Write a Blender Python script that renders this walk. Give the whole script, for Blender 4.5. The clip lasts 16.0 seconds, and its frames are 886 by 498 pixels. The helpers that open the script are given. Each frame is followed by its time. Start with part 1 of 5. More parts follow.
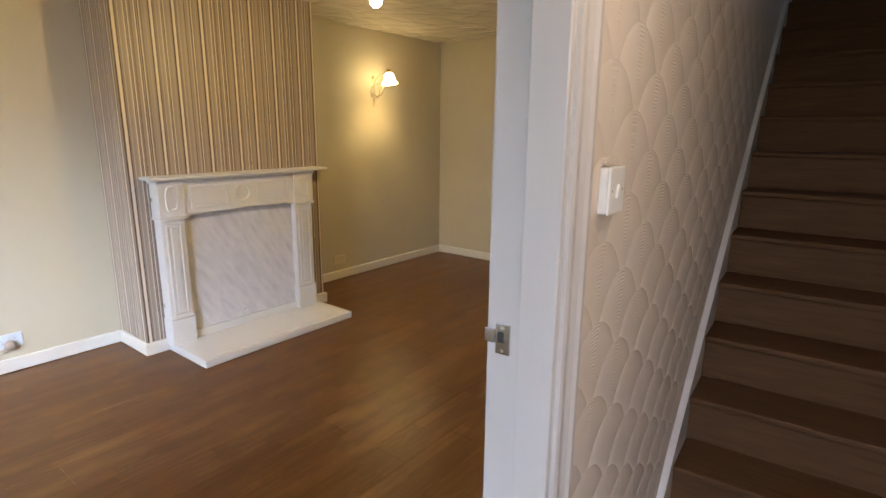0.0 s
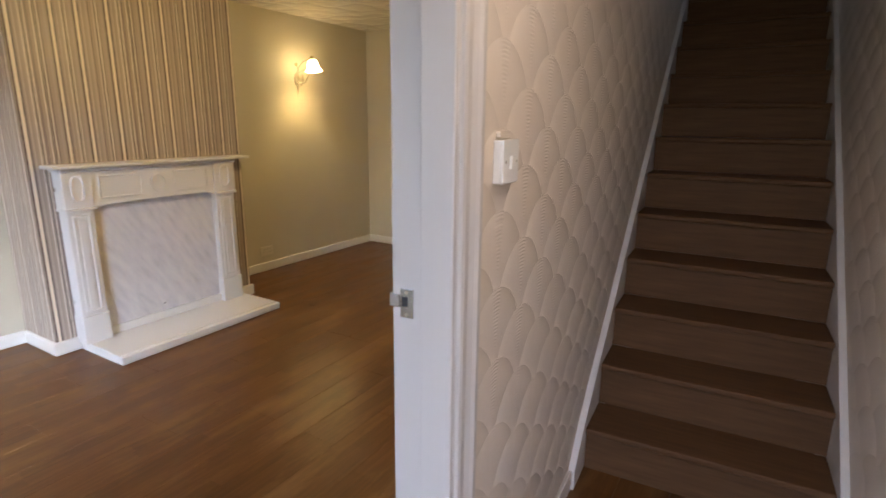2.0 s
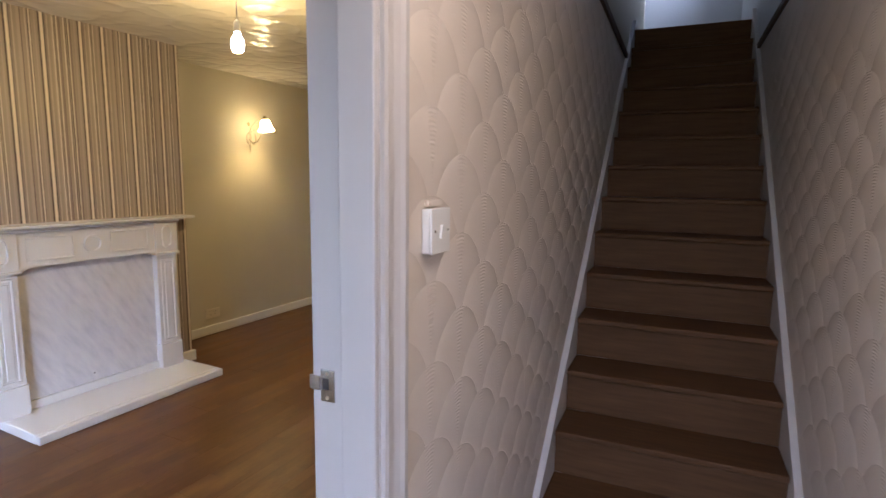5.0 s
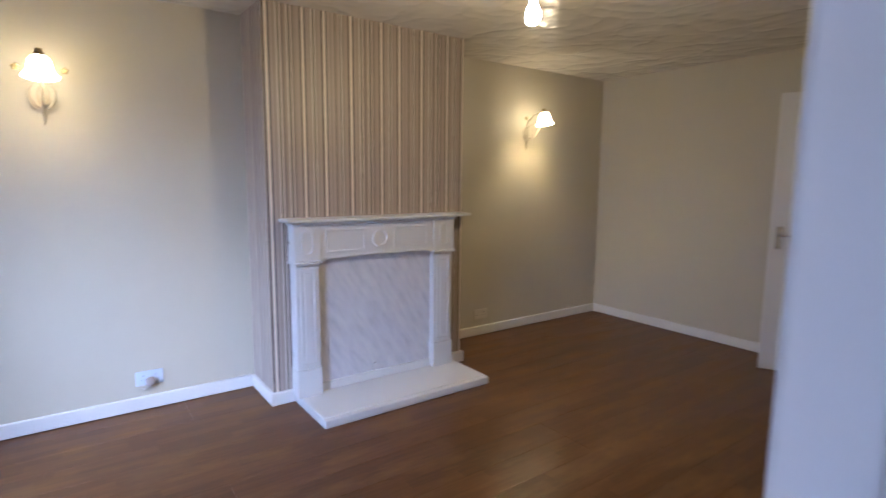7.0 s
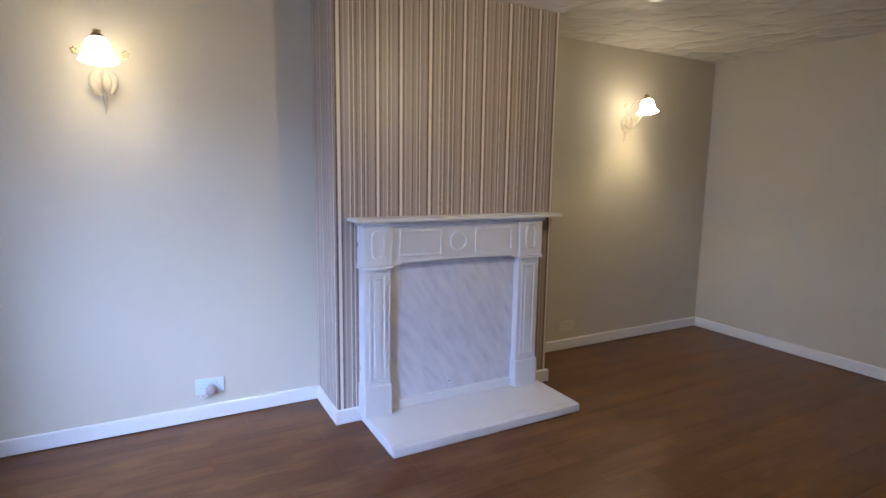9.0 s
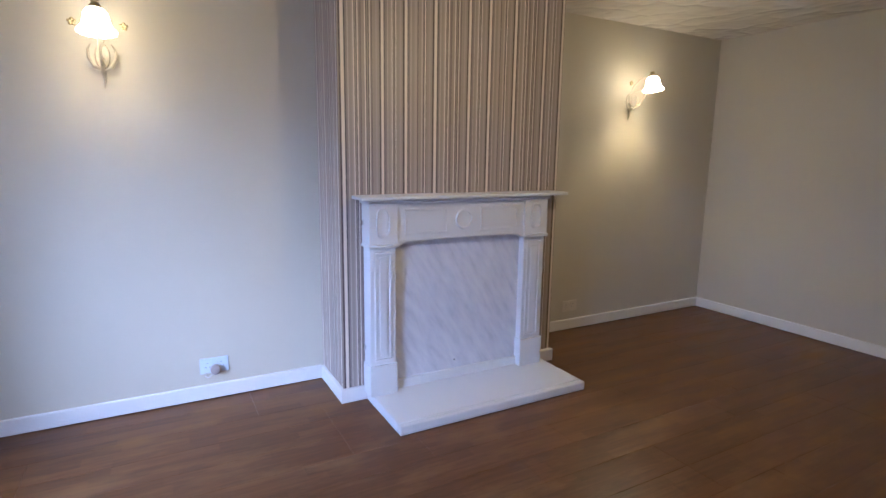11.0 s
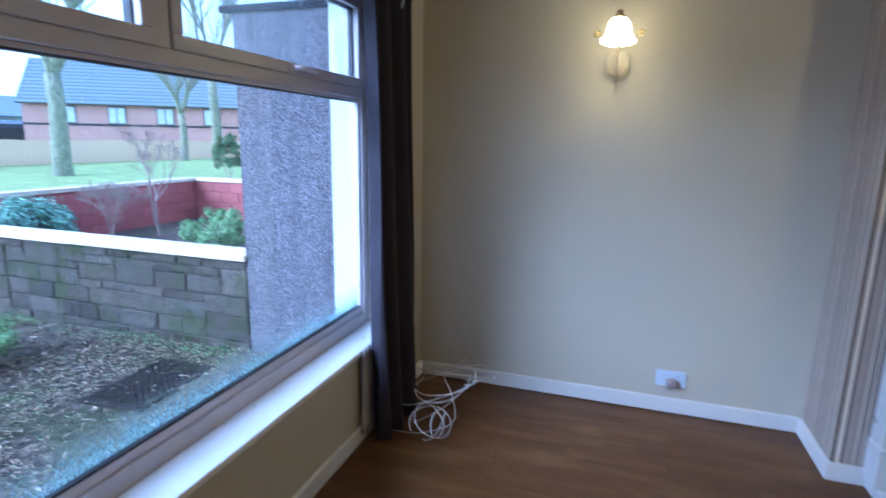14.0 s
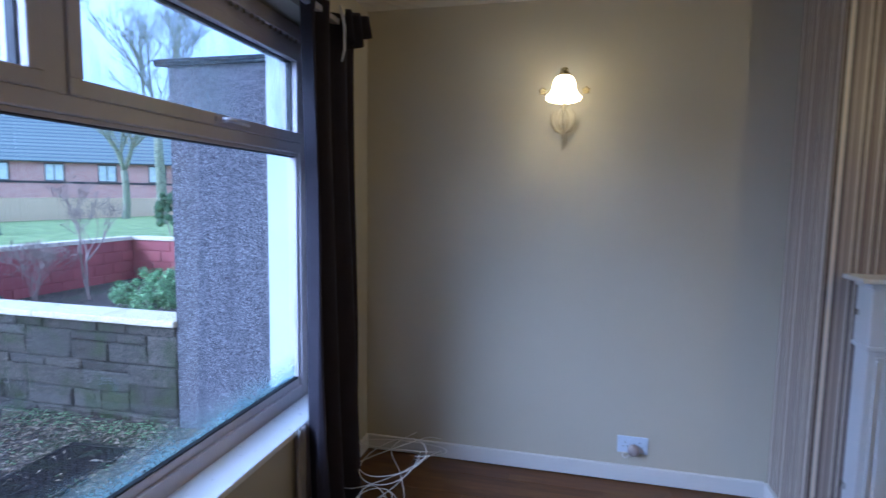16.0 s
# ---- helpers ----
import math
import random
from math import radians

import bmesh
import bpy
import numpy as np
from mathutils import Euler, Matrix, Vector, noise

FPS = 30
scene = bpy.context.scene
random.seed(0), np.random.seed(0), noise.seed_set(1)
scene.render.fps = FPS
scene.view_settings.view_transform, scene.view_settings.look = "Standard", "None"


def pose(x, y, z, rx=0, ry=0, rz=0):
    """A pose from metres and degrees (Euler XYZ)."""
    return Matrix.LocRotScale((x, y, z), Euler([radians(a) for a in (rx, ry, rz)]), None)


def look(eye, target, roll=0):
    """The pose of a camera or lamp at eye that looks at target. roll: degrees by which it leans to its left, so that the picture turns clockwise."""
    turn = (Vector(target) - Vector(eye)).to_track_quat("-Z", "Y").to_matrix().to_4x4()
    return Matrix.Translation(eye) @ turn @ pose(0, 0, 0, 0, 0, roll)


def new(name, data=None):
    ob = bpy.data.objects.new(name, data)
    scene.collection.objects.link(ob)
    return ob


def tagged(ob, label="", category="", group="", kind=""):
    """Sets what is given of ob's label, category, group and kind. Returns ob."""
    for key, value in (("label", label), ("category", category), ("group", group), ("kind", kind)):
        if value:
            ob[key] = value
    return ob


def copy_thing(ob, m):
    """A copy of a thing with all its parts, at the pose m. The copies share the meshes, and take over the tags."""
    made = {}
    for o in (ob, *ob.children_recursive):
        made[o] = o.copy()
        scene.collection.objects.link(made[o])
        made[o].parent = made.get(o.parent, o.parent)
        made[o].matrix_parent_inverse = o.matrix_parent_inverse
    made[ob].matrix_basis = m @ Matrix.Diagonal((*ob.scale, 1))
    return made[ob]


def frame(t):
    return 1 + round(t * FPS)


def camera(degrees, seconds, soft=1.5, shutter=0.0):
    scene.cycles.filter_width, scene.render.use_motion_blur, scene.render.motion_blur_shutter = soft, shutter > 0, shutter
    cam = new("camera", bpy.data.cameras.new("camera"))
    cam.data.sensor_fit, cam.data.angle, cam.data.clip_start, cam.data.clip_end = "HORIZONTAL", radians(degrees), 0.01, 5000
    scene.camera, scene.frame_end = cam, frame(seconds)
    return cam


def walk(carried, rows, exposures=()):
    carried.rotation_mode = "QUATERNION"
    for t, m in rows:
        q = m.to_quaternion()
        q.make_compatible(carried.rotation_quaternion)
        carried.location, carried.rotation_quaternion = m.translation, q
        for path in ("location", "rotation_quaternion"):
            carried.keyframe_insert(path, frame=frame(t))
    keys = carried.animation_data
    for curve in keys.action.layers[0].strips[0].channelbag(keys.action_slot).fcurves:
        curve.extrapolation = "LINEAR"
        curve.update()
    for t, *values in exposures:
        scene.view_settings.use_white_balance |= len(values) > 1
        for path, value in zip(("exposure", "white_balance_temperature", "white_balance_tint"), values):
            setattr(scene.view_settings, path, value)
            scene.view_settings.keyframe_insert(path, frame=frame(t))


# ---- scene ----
cam = camera(79.5, 16.0, soft=1.45, shutter=0.5)
PATH = [
    (0, (0.836, 0.429, 1.437), (-0.368, 1.963, 0.996), 0.5),
    (0.5, (0.833, 0.392, 1.429), (-0.391, 1.916, 1.004), 0.2),
    (1, (0.88, 0.396, 1.412), (-0.353, 1.903, 0.957), 0.4),
    (1.5, (0.898, 0.396, 1.397), (-0.225, 1.972, 0.89), 0.6),
    (2, (0.92, 0.418, 1.405), (-0.085, 2.083, 0.938), 0.6),
    (2.5, (0.951, 0.45, 1.43), (0.049, 2.191, 1.034), 0.5),
    (3, (0.974, 0.464, 1.444), (0.194, 2.283, 1.158), 0.8),
    (5.5, (0.915, 0.545, 1.425), (-0.095, 2.253, 1.176), 0.6),
    (6, (0.755, 0.657, 1.433), (-0.532, 2.171, 1.206), 0.7),
    (6.5, (0.649, 0.69, 1.432), (-0.792, 2.062, 1.23), 0.8),
    (7, (0.489, 0.794, 1.388), (-1.119, 1.952, 1.12), 0.5),
    (7.5, (0.394, 0.895, 1.359), (-1.358, 1.823, 1.097), 0.4),
    (8, (0.308, 0.92, 1.348), (-1.505, 1.708, 1.041), 0.7),
    (8.5, (0.153, 0.951, 1.382), (-1.637, 1.789, 1.071), 1.0),
    (9, (0.092, 0.962, 1.381), (-1.653, 1.895, 1.095), 0.8),
    (9.5, (0.074, 1.01, 1.387), (-1.637, 1.991, 1.056), 0.9),
    (12, (0.033, 0.884, 1.322), (-1.758, 1.688, 0.943), 0.6),
    (12.5, (0.018, 0.899, 1.352), (-1.899, 1.338, 0.983), 1.0),
    (13, (-0.003, 0.896, 1.372), (-1.963, 0.985, 0.986), 0.6),
    (13.3, (-0.022, 0.884, 1.362), (-1.975, 0.744, 0.955), 0.9),
    (13.5, (-0.043, 0.879, 1.358), (-1.975, 0.587, 0.933), 0.8),
    (14, (-0.135, 0.82, 1.399), (-1.998, 0.211, 0.998), 1.0),
    (14.5, (-0.262, 0.792, 1.416), (-2.079, 0.008, 1.124), 1.1),
    (15, (-0.317, 0.747, 1.408), (-2.123, -0.082, 1.181), 1.2),
    (15.5, (-0.318, 0.766, 1.406), (-2.195, 0.103, 1.207), 1.3),
    (16, (-0.298, 0.807, 1.399), (-2.236, 0.352, 1.207), 0.9),
]
EXPOSURES = [(0.0, 2.65, 5600, 15), (3.0, 2.65, 5450, 19), (5.5, 2.56, 4950, 21), (7.0, 2.43, 4450, 23), (9.0, 2.42, 4270, 24), (12.0, 2.42, 4230, 26), (13.0, 2.12, 4170, 21), (14.0, 1.8, 4150, 16), (15.0, 1.54, 4130, 15), (16.0, 1.35, 4180, 19)]

walk(cam, [(t, look(eye, target, roll)) for t, eye, target, roll in PATH], EXPOSURES)

# ---- world, sun and exposure are set here; lamps that belong to fittings come with them ----
world = bpy.data.worlds.new("sky")
scene.world = world
world.use_nodes = True
wn = world.node_tree.nodes
sky = wn.new("ShaderNodeTexSky")
sky.sky_type, sky.sun_disc = "NISHITA", False
sky.sun_elevation, sky.sun_rotation = radians(30), radians(132)
sky.air_density, sky.dust_density, sky.ozone_density = 1.0, 2.2, 2.0
# thin overcast: the clear sky's colour is washed out by an even layer of cloud
wash = wn.new("ShaderNodeMix")
wash.data_type, wash.blend_type = "RGBA", "ADD"
wash.inputs[0].default_value = 1.0
wash.inputs[7].default_value = (1.74, 2.02, 2.42, 1)
faded = wn.new("ShaderNodeHueSaturation")
faded.inputs["Saturation"].default_value, faded.inputs["Value"].default_value = 0.6, 0.7
world.node_tree.links.new(sky.outputs[0], faded.inputs["Color"])
world.node_tree.links.new(faded.outputs[0], wash.inputs[6])
world.node_tree.links.new(wash.outputs[2], wn["Background"].inputs[0])
wn["Background"].inputs[1].default_value = 0.15
sun_data = bpy.data.lights.new("sun", "SUN")
sun_data.energy, sun_data.angle, sun_data.color = 1.15, radians(45), (0.88, 0.95, 1.0)
sun = new("sun", sun_data)
sun.matrix_world = look((12, -10.8, 8.5), (0, 0, 0))

# ---- materials ----
ROOM_H = 2.35


class Nodes:
    """Small helper for building a node material."""

    def __init__(self, name, rough=0.5, metal=0.0):
        self.mat = bpy.data.materials.new(name)
        self.mat.use_nodes = True
        self.t = self.mat.node_tree
        self.b = self.t.nodes["Principled BSDF"]
        self.b.inputs["Roughness"].default_value = rough
        self.b.inputs["Metallic"].default_value = metal
        self.co = self.t.nodes.new("ShaderNodeTexCoord")

    def node(self, kind, **values):
        n = self.t.nodes.new(kind)
        for k, v in values.items():
            n.inputs[k].default_value = v
        return n

    def link(self, a, b):
        self.t.links.new(a, b)

    def math(self, op, a, b=None, c=None):
        n = self.t.nodes.new("ShaderNodeMath")
        n.operation = op
        for i, v in enumerate((a, b, c)):
            if v is None:
                continue
            if isinstance(v, (int, float)):
                n.inputs[i].default_value = v
            else:
                self.link(v, n.inputs[i])
        return n.outputs[0]

    def where(self, scale=(1, 1, 1), source="Object"):
        m = self.t.nodes.new("ShaderNodeMapping")
        m.inputs["Scale"].default_value = scale
        self.link(self.co.outputs[source], m.inputs["Vector"])
        return m.outputs[0]

    def world_pos(self):
        g = self.t.nodes.new("ShaderNodeNewGeometry")
        return g.outputs["Position"]

    def noise(self, vec, scale, detail=3.0, rough=0.55):
        n = self.node("ShaderNodeTexNoise", Scale=scale, Detail=detail, Roughness=rough)
        self.link(vec, n.inputs["Vector"])
        return n.outputs["Fac"]

    def ramp(self, fac, stops, mode="LINEAR"):
        r = self.t.nodes.new("ShaderNodeValToRGB")
        r.color_ramp.interpolation = mode
        while len(r.color_ramp.elements) < len(stops):
            r.color_ramp.elements.new(0.5)
        for e, (p, c) in zip(r.color_ramp.elements, stops):
            e.position, e.color = p, (*c, 1)
        self.link(fac, r.inputs[0])
        return r.outputs[0]

    def mix(self, fac, a, b, how="MIX"):
        m = self.t.nodes.new("ShaderNodeMix")
        m.data_type, m.blend_type = "RGBA", how
        if isinstance(fac, (int, float)):
            m.inputs[0].default_value = fac
        else:
            self.link(fac, m.inputs[0])
        for sock, v in ((m.inputs[6], a), (m.inputs[7], b)):
            if isinstance(v, tuple):
                sock.default_value = (*v, 1)
            else:
                self.link(v, sock)
        return m.outputs[2]

    def bump(self, height, strength=0.3, distance=0.01):
        n = self.node("ShaderNodeBump", Strength=strength, Distance=distance)
        self.link(height, n.inputs["Height"])
        self.link(n.outputs[0], self.b.inputs["Normal"])

    def colour(self, c):
        if isinstance(c, tuple):
            self.b.inputs["Base Color"].default_value = (*c, 1)
        else:
            self.link(c, self.b.inputs["Base Color"])
        return self

    def random(self):
        return self.t.nodes.new("ShaderNodeObjectInfo").outputs["Random"]


def paint(name, c, rough=0.5, vary=0.06, bump=0.15, scale=60.0, metal=0.0):
    """Painted surface with faint mottling at two scales and a fine brushed or rolled relief."""
    m = Nodes(name, rough, metal)
    p = m.world_pos()
    big, fine = m.noise(p, 1.7, 3), m.noise(p, scale, 4)
    dark = tuple(v * (1 - vary * 1.6) for v in c)
    col = m.mix(m.math("MULTIPLY", big, 0.8), c, dark)
    m.colour(m.mix(m.math("MULTIPLY", fine, 0.25), col, dark))
    m.link(m.math("MULTIPLY_ADD", fine, 0.16, rough - 0.08), m.b.inputs["Roughness"])
    m.bump(fine, bump, 0.002)
    return m.mat


def plain(name, c, rough=0.5, metal=0.0, spread=0.12, scale=40.0):
    m = Nodes(name, rough, metal)
    f = m.noise(m.where(), scale, 3)
    m.colour(m.mix(f, tuple(v * (1 + spread) for v in c), tuple(v * (1 - spread) for v in c)))
    m.bump(f, 0.08, 0.001)
    return m.mat


WALL = paint("cream wall paint", (0.545, 0.492, 0.372), 0.62, 0.05, 0.18, 45)
WHITE = paint("white gloss paint", (0.66, 0.645, 0.63), 0.32, 0.03, 0.10, 35)
TRIM = paint("white satin trim paint", (0.72, 0.69, 0.64), 0.38, 0.04, 0.12, 30)
# trim white with shade put into its colour, against strong light on the doorway
JAMB = paint("shaded white frame paint", (0.53, 0.50, 0.475), 0.38, 0.05, 0.12, 30)
SILL = paint("bright white sill paint", (0.84, 0.83, 0.81), 0.3, 0.03, 0.08, 30)
# blue of the reflected window is put into the plate's colour
PLATE = plain("socket plastic with window blue in it", (0.60, 0.65, 0.73), 0.28, 0, 0.02)
STRING = paint("scuffed white string paint", (0.66, 0.63, 0.60), 0.4, 0.08, 0.12, 30)
PVC = paint("white window plastic", (0.57, 0.52, 0.53), 0.33, 0.02, 0.02, 30)
OUTWHITE = paint("white masonry paint", (0.56, 0.60, 0.60), 0.7, 0.10, 0.5, 70)
LANDING = paint("pale landing paint", (0.70, 0.72, 0.76), 0.6, 0.04, 0.1, 45)
PLASTIC = plain("white moulded plastic", (0.78, 0.77, 0.74), 0.3, 0, 0.02)
CREAM = plain("cream moulded plastic", (0.60, 0.54, 0.42), 0.4, 0, 0.03)
CHROME = plain("worn chrome", (0.62, 0.60, 0.57), 0.22, 1.0, 0.18, 90)
BRASS = plain("cream enamelled metal", (0.42, 0.365, 0.26), 0.36, 0.15, 0.15, 60)
GILT = plain("dull gilt metal", (0.34, 0.27, 0.12), 0.35, 0.7, 0.2, 60)
PLUG = plain("taupe moulded plastic", (0.34, 0.28, 0.25), 0.45, 0, 0.06)
IRON = plain("dark slot", (0.03, 0.03, 0.03), 0.6)
WIRE = plain("off-white cable sheath", (0.66, 0.62, 0.56), 0.4, 0, 0.05)


def laminate():
    m = Nodes("three strip wood laminate", 0.33)
    p = m.world_pos()
    sep = m.t.nodes.new("ShaderNodeSeparateXYZ")
    m.link(p, sep.inputs[0])
    strip = m.math("FLOOR", m.math("DIVIDE", sep.outputs[0], 0.0633))
    shift = m.math("MULTIPLY", m.math("SINE", m.math("MULTIPLY", strip, 12.9)), 3.7)
    stave = m.math("FLOOR", m.math("ADD", m.math("DIVIDE", sep.outputs[1], 0.43), shift))
    cell = m.t.nodes.new("ShaderNodeCombineXYZ")
    m.link(strip, cell.inputs[0])
    m.link(stave, cell.inputs[1])
    wn_ = m.t.nodes.new("ShaderNodeTexWhiteNoise")
    m.link(cell.outputs[0], wn_.inputs["Vector"])
    grain_at = m.t.nodes.new("ShaderNodeMapping")
    grain_at.inputs["Scale"].default_value = (46, 3.2, 1)
    m.link(p, grain_at.inputs["Vector"])
    grain = m.noise(grain_at.outputs[0], 1.0, 6, 0.65)
    tone = m.math("ADD", m.math("MULTIPLY", wn_.outputs["Value"], 0.22), m.math("MULTIPLY", grain, 0.74))
    col = m.ramp(tone, [(0.18, (0.062, 0.026, 0.0075)), (0.5, (0.108, 0.045, 0.0125)), (0.85, (0.165, 0.078, 0.024))])
    scuff_at = m.t.nodes.new("ShaderNodeMapping")
    scuff_at.inputs["Scale"].default_value = (5.0, 1.3, 1)
    m.link(p, scuff_at.inputs["Vector"])
    scuff = m.ramp(m.noise(scuff_at.outputs[0], 1.6, 5, 0.6), [(0.50, (0, 0, 0)), (0.70, (1, 1, 1))])
    worn = m.mix(m.math("MULTIPLY", scuff, 0.55), col, (0.235, 0.135, 0.052))
    m.colour(worn)
    m.link(m.math("ADD", m.math("MULTIPLY_ADD", grain, 0.16, 0.24), m.math("MULTIPLY", scuff, 0.2)), m.b.inputs["Roughness"])
    m.b.inputs["Specular IOR Level"].default_value = 0.28
    m.bump(grain, 0.12, 0.001)
    return m.mat


def stripes():
    """Striped wallpaper: the stripes run down the wall, so the pattern hangs on one running width."""
    m = Nodes("striped wallpaper", 0.5)
    sep = m.t.nodes.new("ShaderNodeSeparateXYZ")
    m.link(m.world_pos(), sep.inputs[0])
    run = m.math("FRACT", m.math("DIVIDE", m.math("SUBTRACT", sep.outputs[1], sep.outputs[0]), 0.52))
    rng = random.Random(19)
    taupe, pale, mauve = (0.335, 0.268, 0.215), (0.410, 0.335, 0.270), (0.265, 0.208, 0.178)
    dark, brown, cream, sand = (0.040, 0.027, 0.024), (0.125, 0.085, 0.068), (0.76, 0.66, 0.53), (0.52, 0.43, 0.34)
    motifs = (((17, taupe), (7, pale), (10, taupe), (4, brown), (5, dark), (8, cream)),
              ((8, cream), (5, dark), (13, mauve), (5, sand), (15, taupe), (7, pale)),
              ((11, pale), (4, brown), (16, taupe), (6, sand), (9, mauve), (4, dark), (6, cream), (3, dark)),
              ((6, cream), (4, dark), (7, taupe), (4, dark), (6, cream), (10, mauve), (3, brown)))

    def third(start):
        """One third of the drop's width: broad quiet bands, broken by dark lines edged with cream."""
        stops, at = [], 0.0
        while at < 1.0 and len(stops) < 31:
            for width, tone in rng.choice(motifs):
                if at < 1.0 and len(stops) < 31:
                    stops.append((at, tone))
                    at += width * rng.uniform(0.8, 1.25) / 173.4
        return m.ramp(m.math("MULTIPLY", m.math("SUBTRACT", run, start), 3.0), stops, "CONSTANT")

    col = m.mix(m.math("GREATER_THAN", run, 1 / 3), third(0.0), third(1 / 3))
    col = m.mix(m.math("GREATER_THAN", run, 2 / 3), col, third(2 / 3))
    weave_at = m.t.nodes.new("ShaderNodeMapping")
    weave_at.inputs["Scale"].default_value = (240, 240, 14)
    m.link(m.world_pos(), weave_at.inputs["Vector"])
    weave = m.noise(weave_at.outputs[0], 1.0, 3)
    m.colour(m.mix(m.math("MULTIPLY", weave, 0.12), col, (0.21, 0.165, 0.14)))
    m.link(m.math("MULTIPLY_ADD", weave, 0.2, 0.36), m.b.inputs["Roughness"])
    m.bump(weave, 0.15, 0.001)
    return m.mat


def scallops():
    """Embossed wallpaper: staggered scallops that are ribbed with fine arcs. Object y runs along the wall, z up."""
    m = Nodes("embossed scallop wallpaper", 0.55)
    sep = m.t.nodes.new("ShaderNodeSeparateXYZ")
    m.link(m.co.outputs["Object"], sep.inputs[0])
    W, STEP, HALF, TALL = 0.306, 0.085, 0.152, 0.162
    along, up = m.math("ADD", sep.outputs[1], 0.031), m.math("SUBTRACT", sep.outputs[2], 0.041)
    row = m.math("FLOOR", m.math("DIVIDE", up, STEP))
    fz = m.math("SUBTRACT", up, m.math("MULTIPLY", row, STEP))

    def petal(k):
        """Whether a point lies in the petal whose shoulder is k rows down, and its profile: sunk at the arched top, swelling downwards."""
        half = m.math("MULTIPLY", m.math("MODULO", m.math("ADD", row, 100.0 - k), 2.0), 0.5)
        dx = m.math("MULTIPLY", m.math("SUBTRACT", m.math("FRACT", m.math("ADD", m.math("ADD", m.math("DIVIDE", along, W), 10.0), half)), 0.5), W)
        dz = m.math("ADD", fz, k * STEP)
        nx, nz = m.math("DIVIDE", dx, HALF), m.math("DIVIDE", m.math("MAXIMUM", dz, 0.0), TALL)
        d = m.math("SUBTRACT", 1.0, m.math("SQRT", m.math("ADD", m.math("MULTIPLY", nx, nx), m.math("MULTIPLY", nz, nz))))
        swell = m.math("SUBTRACT", 1.0, m.math("EXPONENT", m.math("MULTIPLY", d, -3.2)))
        down = m.math("SUBTRACT", TALL, dz)
        wedge = m.math("SUBTRACT", m.math("MULTIPLY_ADD", down, -0.17, 0.027), m.math("ABSOLUTE", dx))
        side = m.math("MINIMUM", m.math("MAXIMUM", m.math("MULTIPLY", wedge, 110.0), 0.0), 1.0)
        bow = m.math("ADD", down, m.math("MULTIPLY", m.math("MULTIPLY", dx, dx), -6.0))
        rib = m.math("MULTIPLY", m.math("MULTIPLY", m.math("SINE", m.math("MULTIPLY", bow, 2 * math.pi / 0.0084)), 0.055), side)
        return m.math("GREATER_THAN", d, 0.0), m.math("ADD", swell, rib)

    def choose(f, a, b):
        return m.math("ADD", m.math("MULTIPLY", f, a), m.math("MULTIPLY", m.math("SUBTRACT", 1.0, f), b))

    height = 0.0
    for k in (-1, 0, 1):
        inside, h = petal(k)
        height = choose(inside, h, height)
    mott = m.noise(m.world_pos(), 3.0, 4)
    fine = m.noise(m.world_pos(), 120.0, 3)
    base = m.mix(mott, (0.72, 0.645, 0.56), (0.64, 0.57, 0.49))
    m.colour(m.mix(m.math("MULTIPLY", fine, 0.2), base, (0.58, 0.51, 0.44)))
    m.bump(m.math("ADD", height, m.math("MULTIPLY", fine, 0.02)), 0.85, 0.0135)
    return m.mat


def artex():
    m = Nodes("combed plaster ceiling", 0.2)
    p = m.world_pos()
    warp = m.node("ShaderNodeTexNoise", Scale=2.6, Detail=2.0)
    m.link(p, warp.inputs["Vector"])
    add = m.t.nodes.new("ShaderNodeVectorMath")
    add.operation = "MULTIPLY_ADD"
    m.link(warp.outputs["Color"], add.inputs[0])
    add.inputs[1].default_value = (0.5, 0.5, 0.5)
    m.link(p, add.inputs[2])
    v = m.node("ShaderNodeTexVoronoi", Scale=5.5)
    v.feature = "SMOOTH_F1"
    v.inputs["Smoothness"].default_value = 0.25
    m.link(add.outputs[0], v.inputs["Vector"])
    fan = m.math("POWER", v.outputs["Distance"], 2.5)
    m.colour(m.mix(m.noise(p, 2.0, 3), (0.78, 0.73, 0.63), (0.70, 0.65, 0.56)))
    m.bump(m.math("ADD", fan, m.math("MULTIPLY", m.noise(p, 7.0, 2.0), 0.12)), 0.42, 0.03)
    return m.mat


def marble():
    m = Nodes("pale grey veined marble panel", 0.16)
    sep = m.t.nodes.new("ShaderNodeSeparateXYZ")
    m.link(m.world_pos(), sep.inputs[0])
    at = m.t.nodes.new("ShaderNodeCombineXYZ")
    m.link(m.math("MULTIPLY", m.math("ADD", sep.outputs[1], m.math("MULTIPLY", sep.outputs[2], 0.62)), 13.0), at.inputs[0])
    m.link(m.math("MULTIPLY", m.math("SUBTRACT", m.math("MULTIPLY", sep.outputs[1], 0.62), sep.outputs[2]), 3.0), at.inputs[1])
    n = m.noise(at.outputs[0], 1.5, 7, 0.62)
    veins = m.ramp(n, [(0.30, (0.47, 0.47, 0.50)), (0.46, (0.58, 0.57, 0.60)), (0.62, (0.65, 0.64, 0.65))])
    cloud = m.noise(m.world_pos(), 5.0, 4)
    m.colour(m.mix(m.math("MULTIPLY", cloud, 0.35), veins, (0.56, 0.55, 0.58)))
    return m.mat


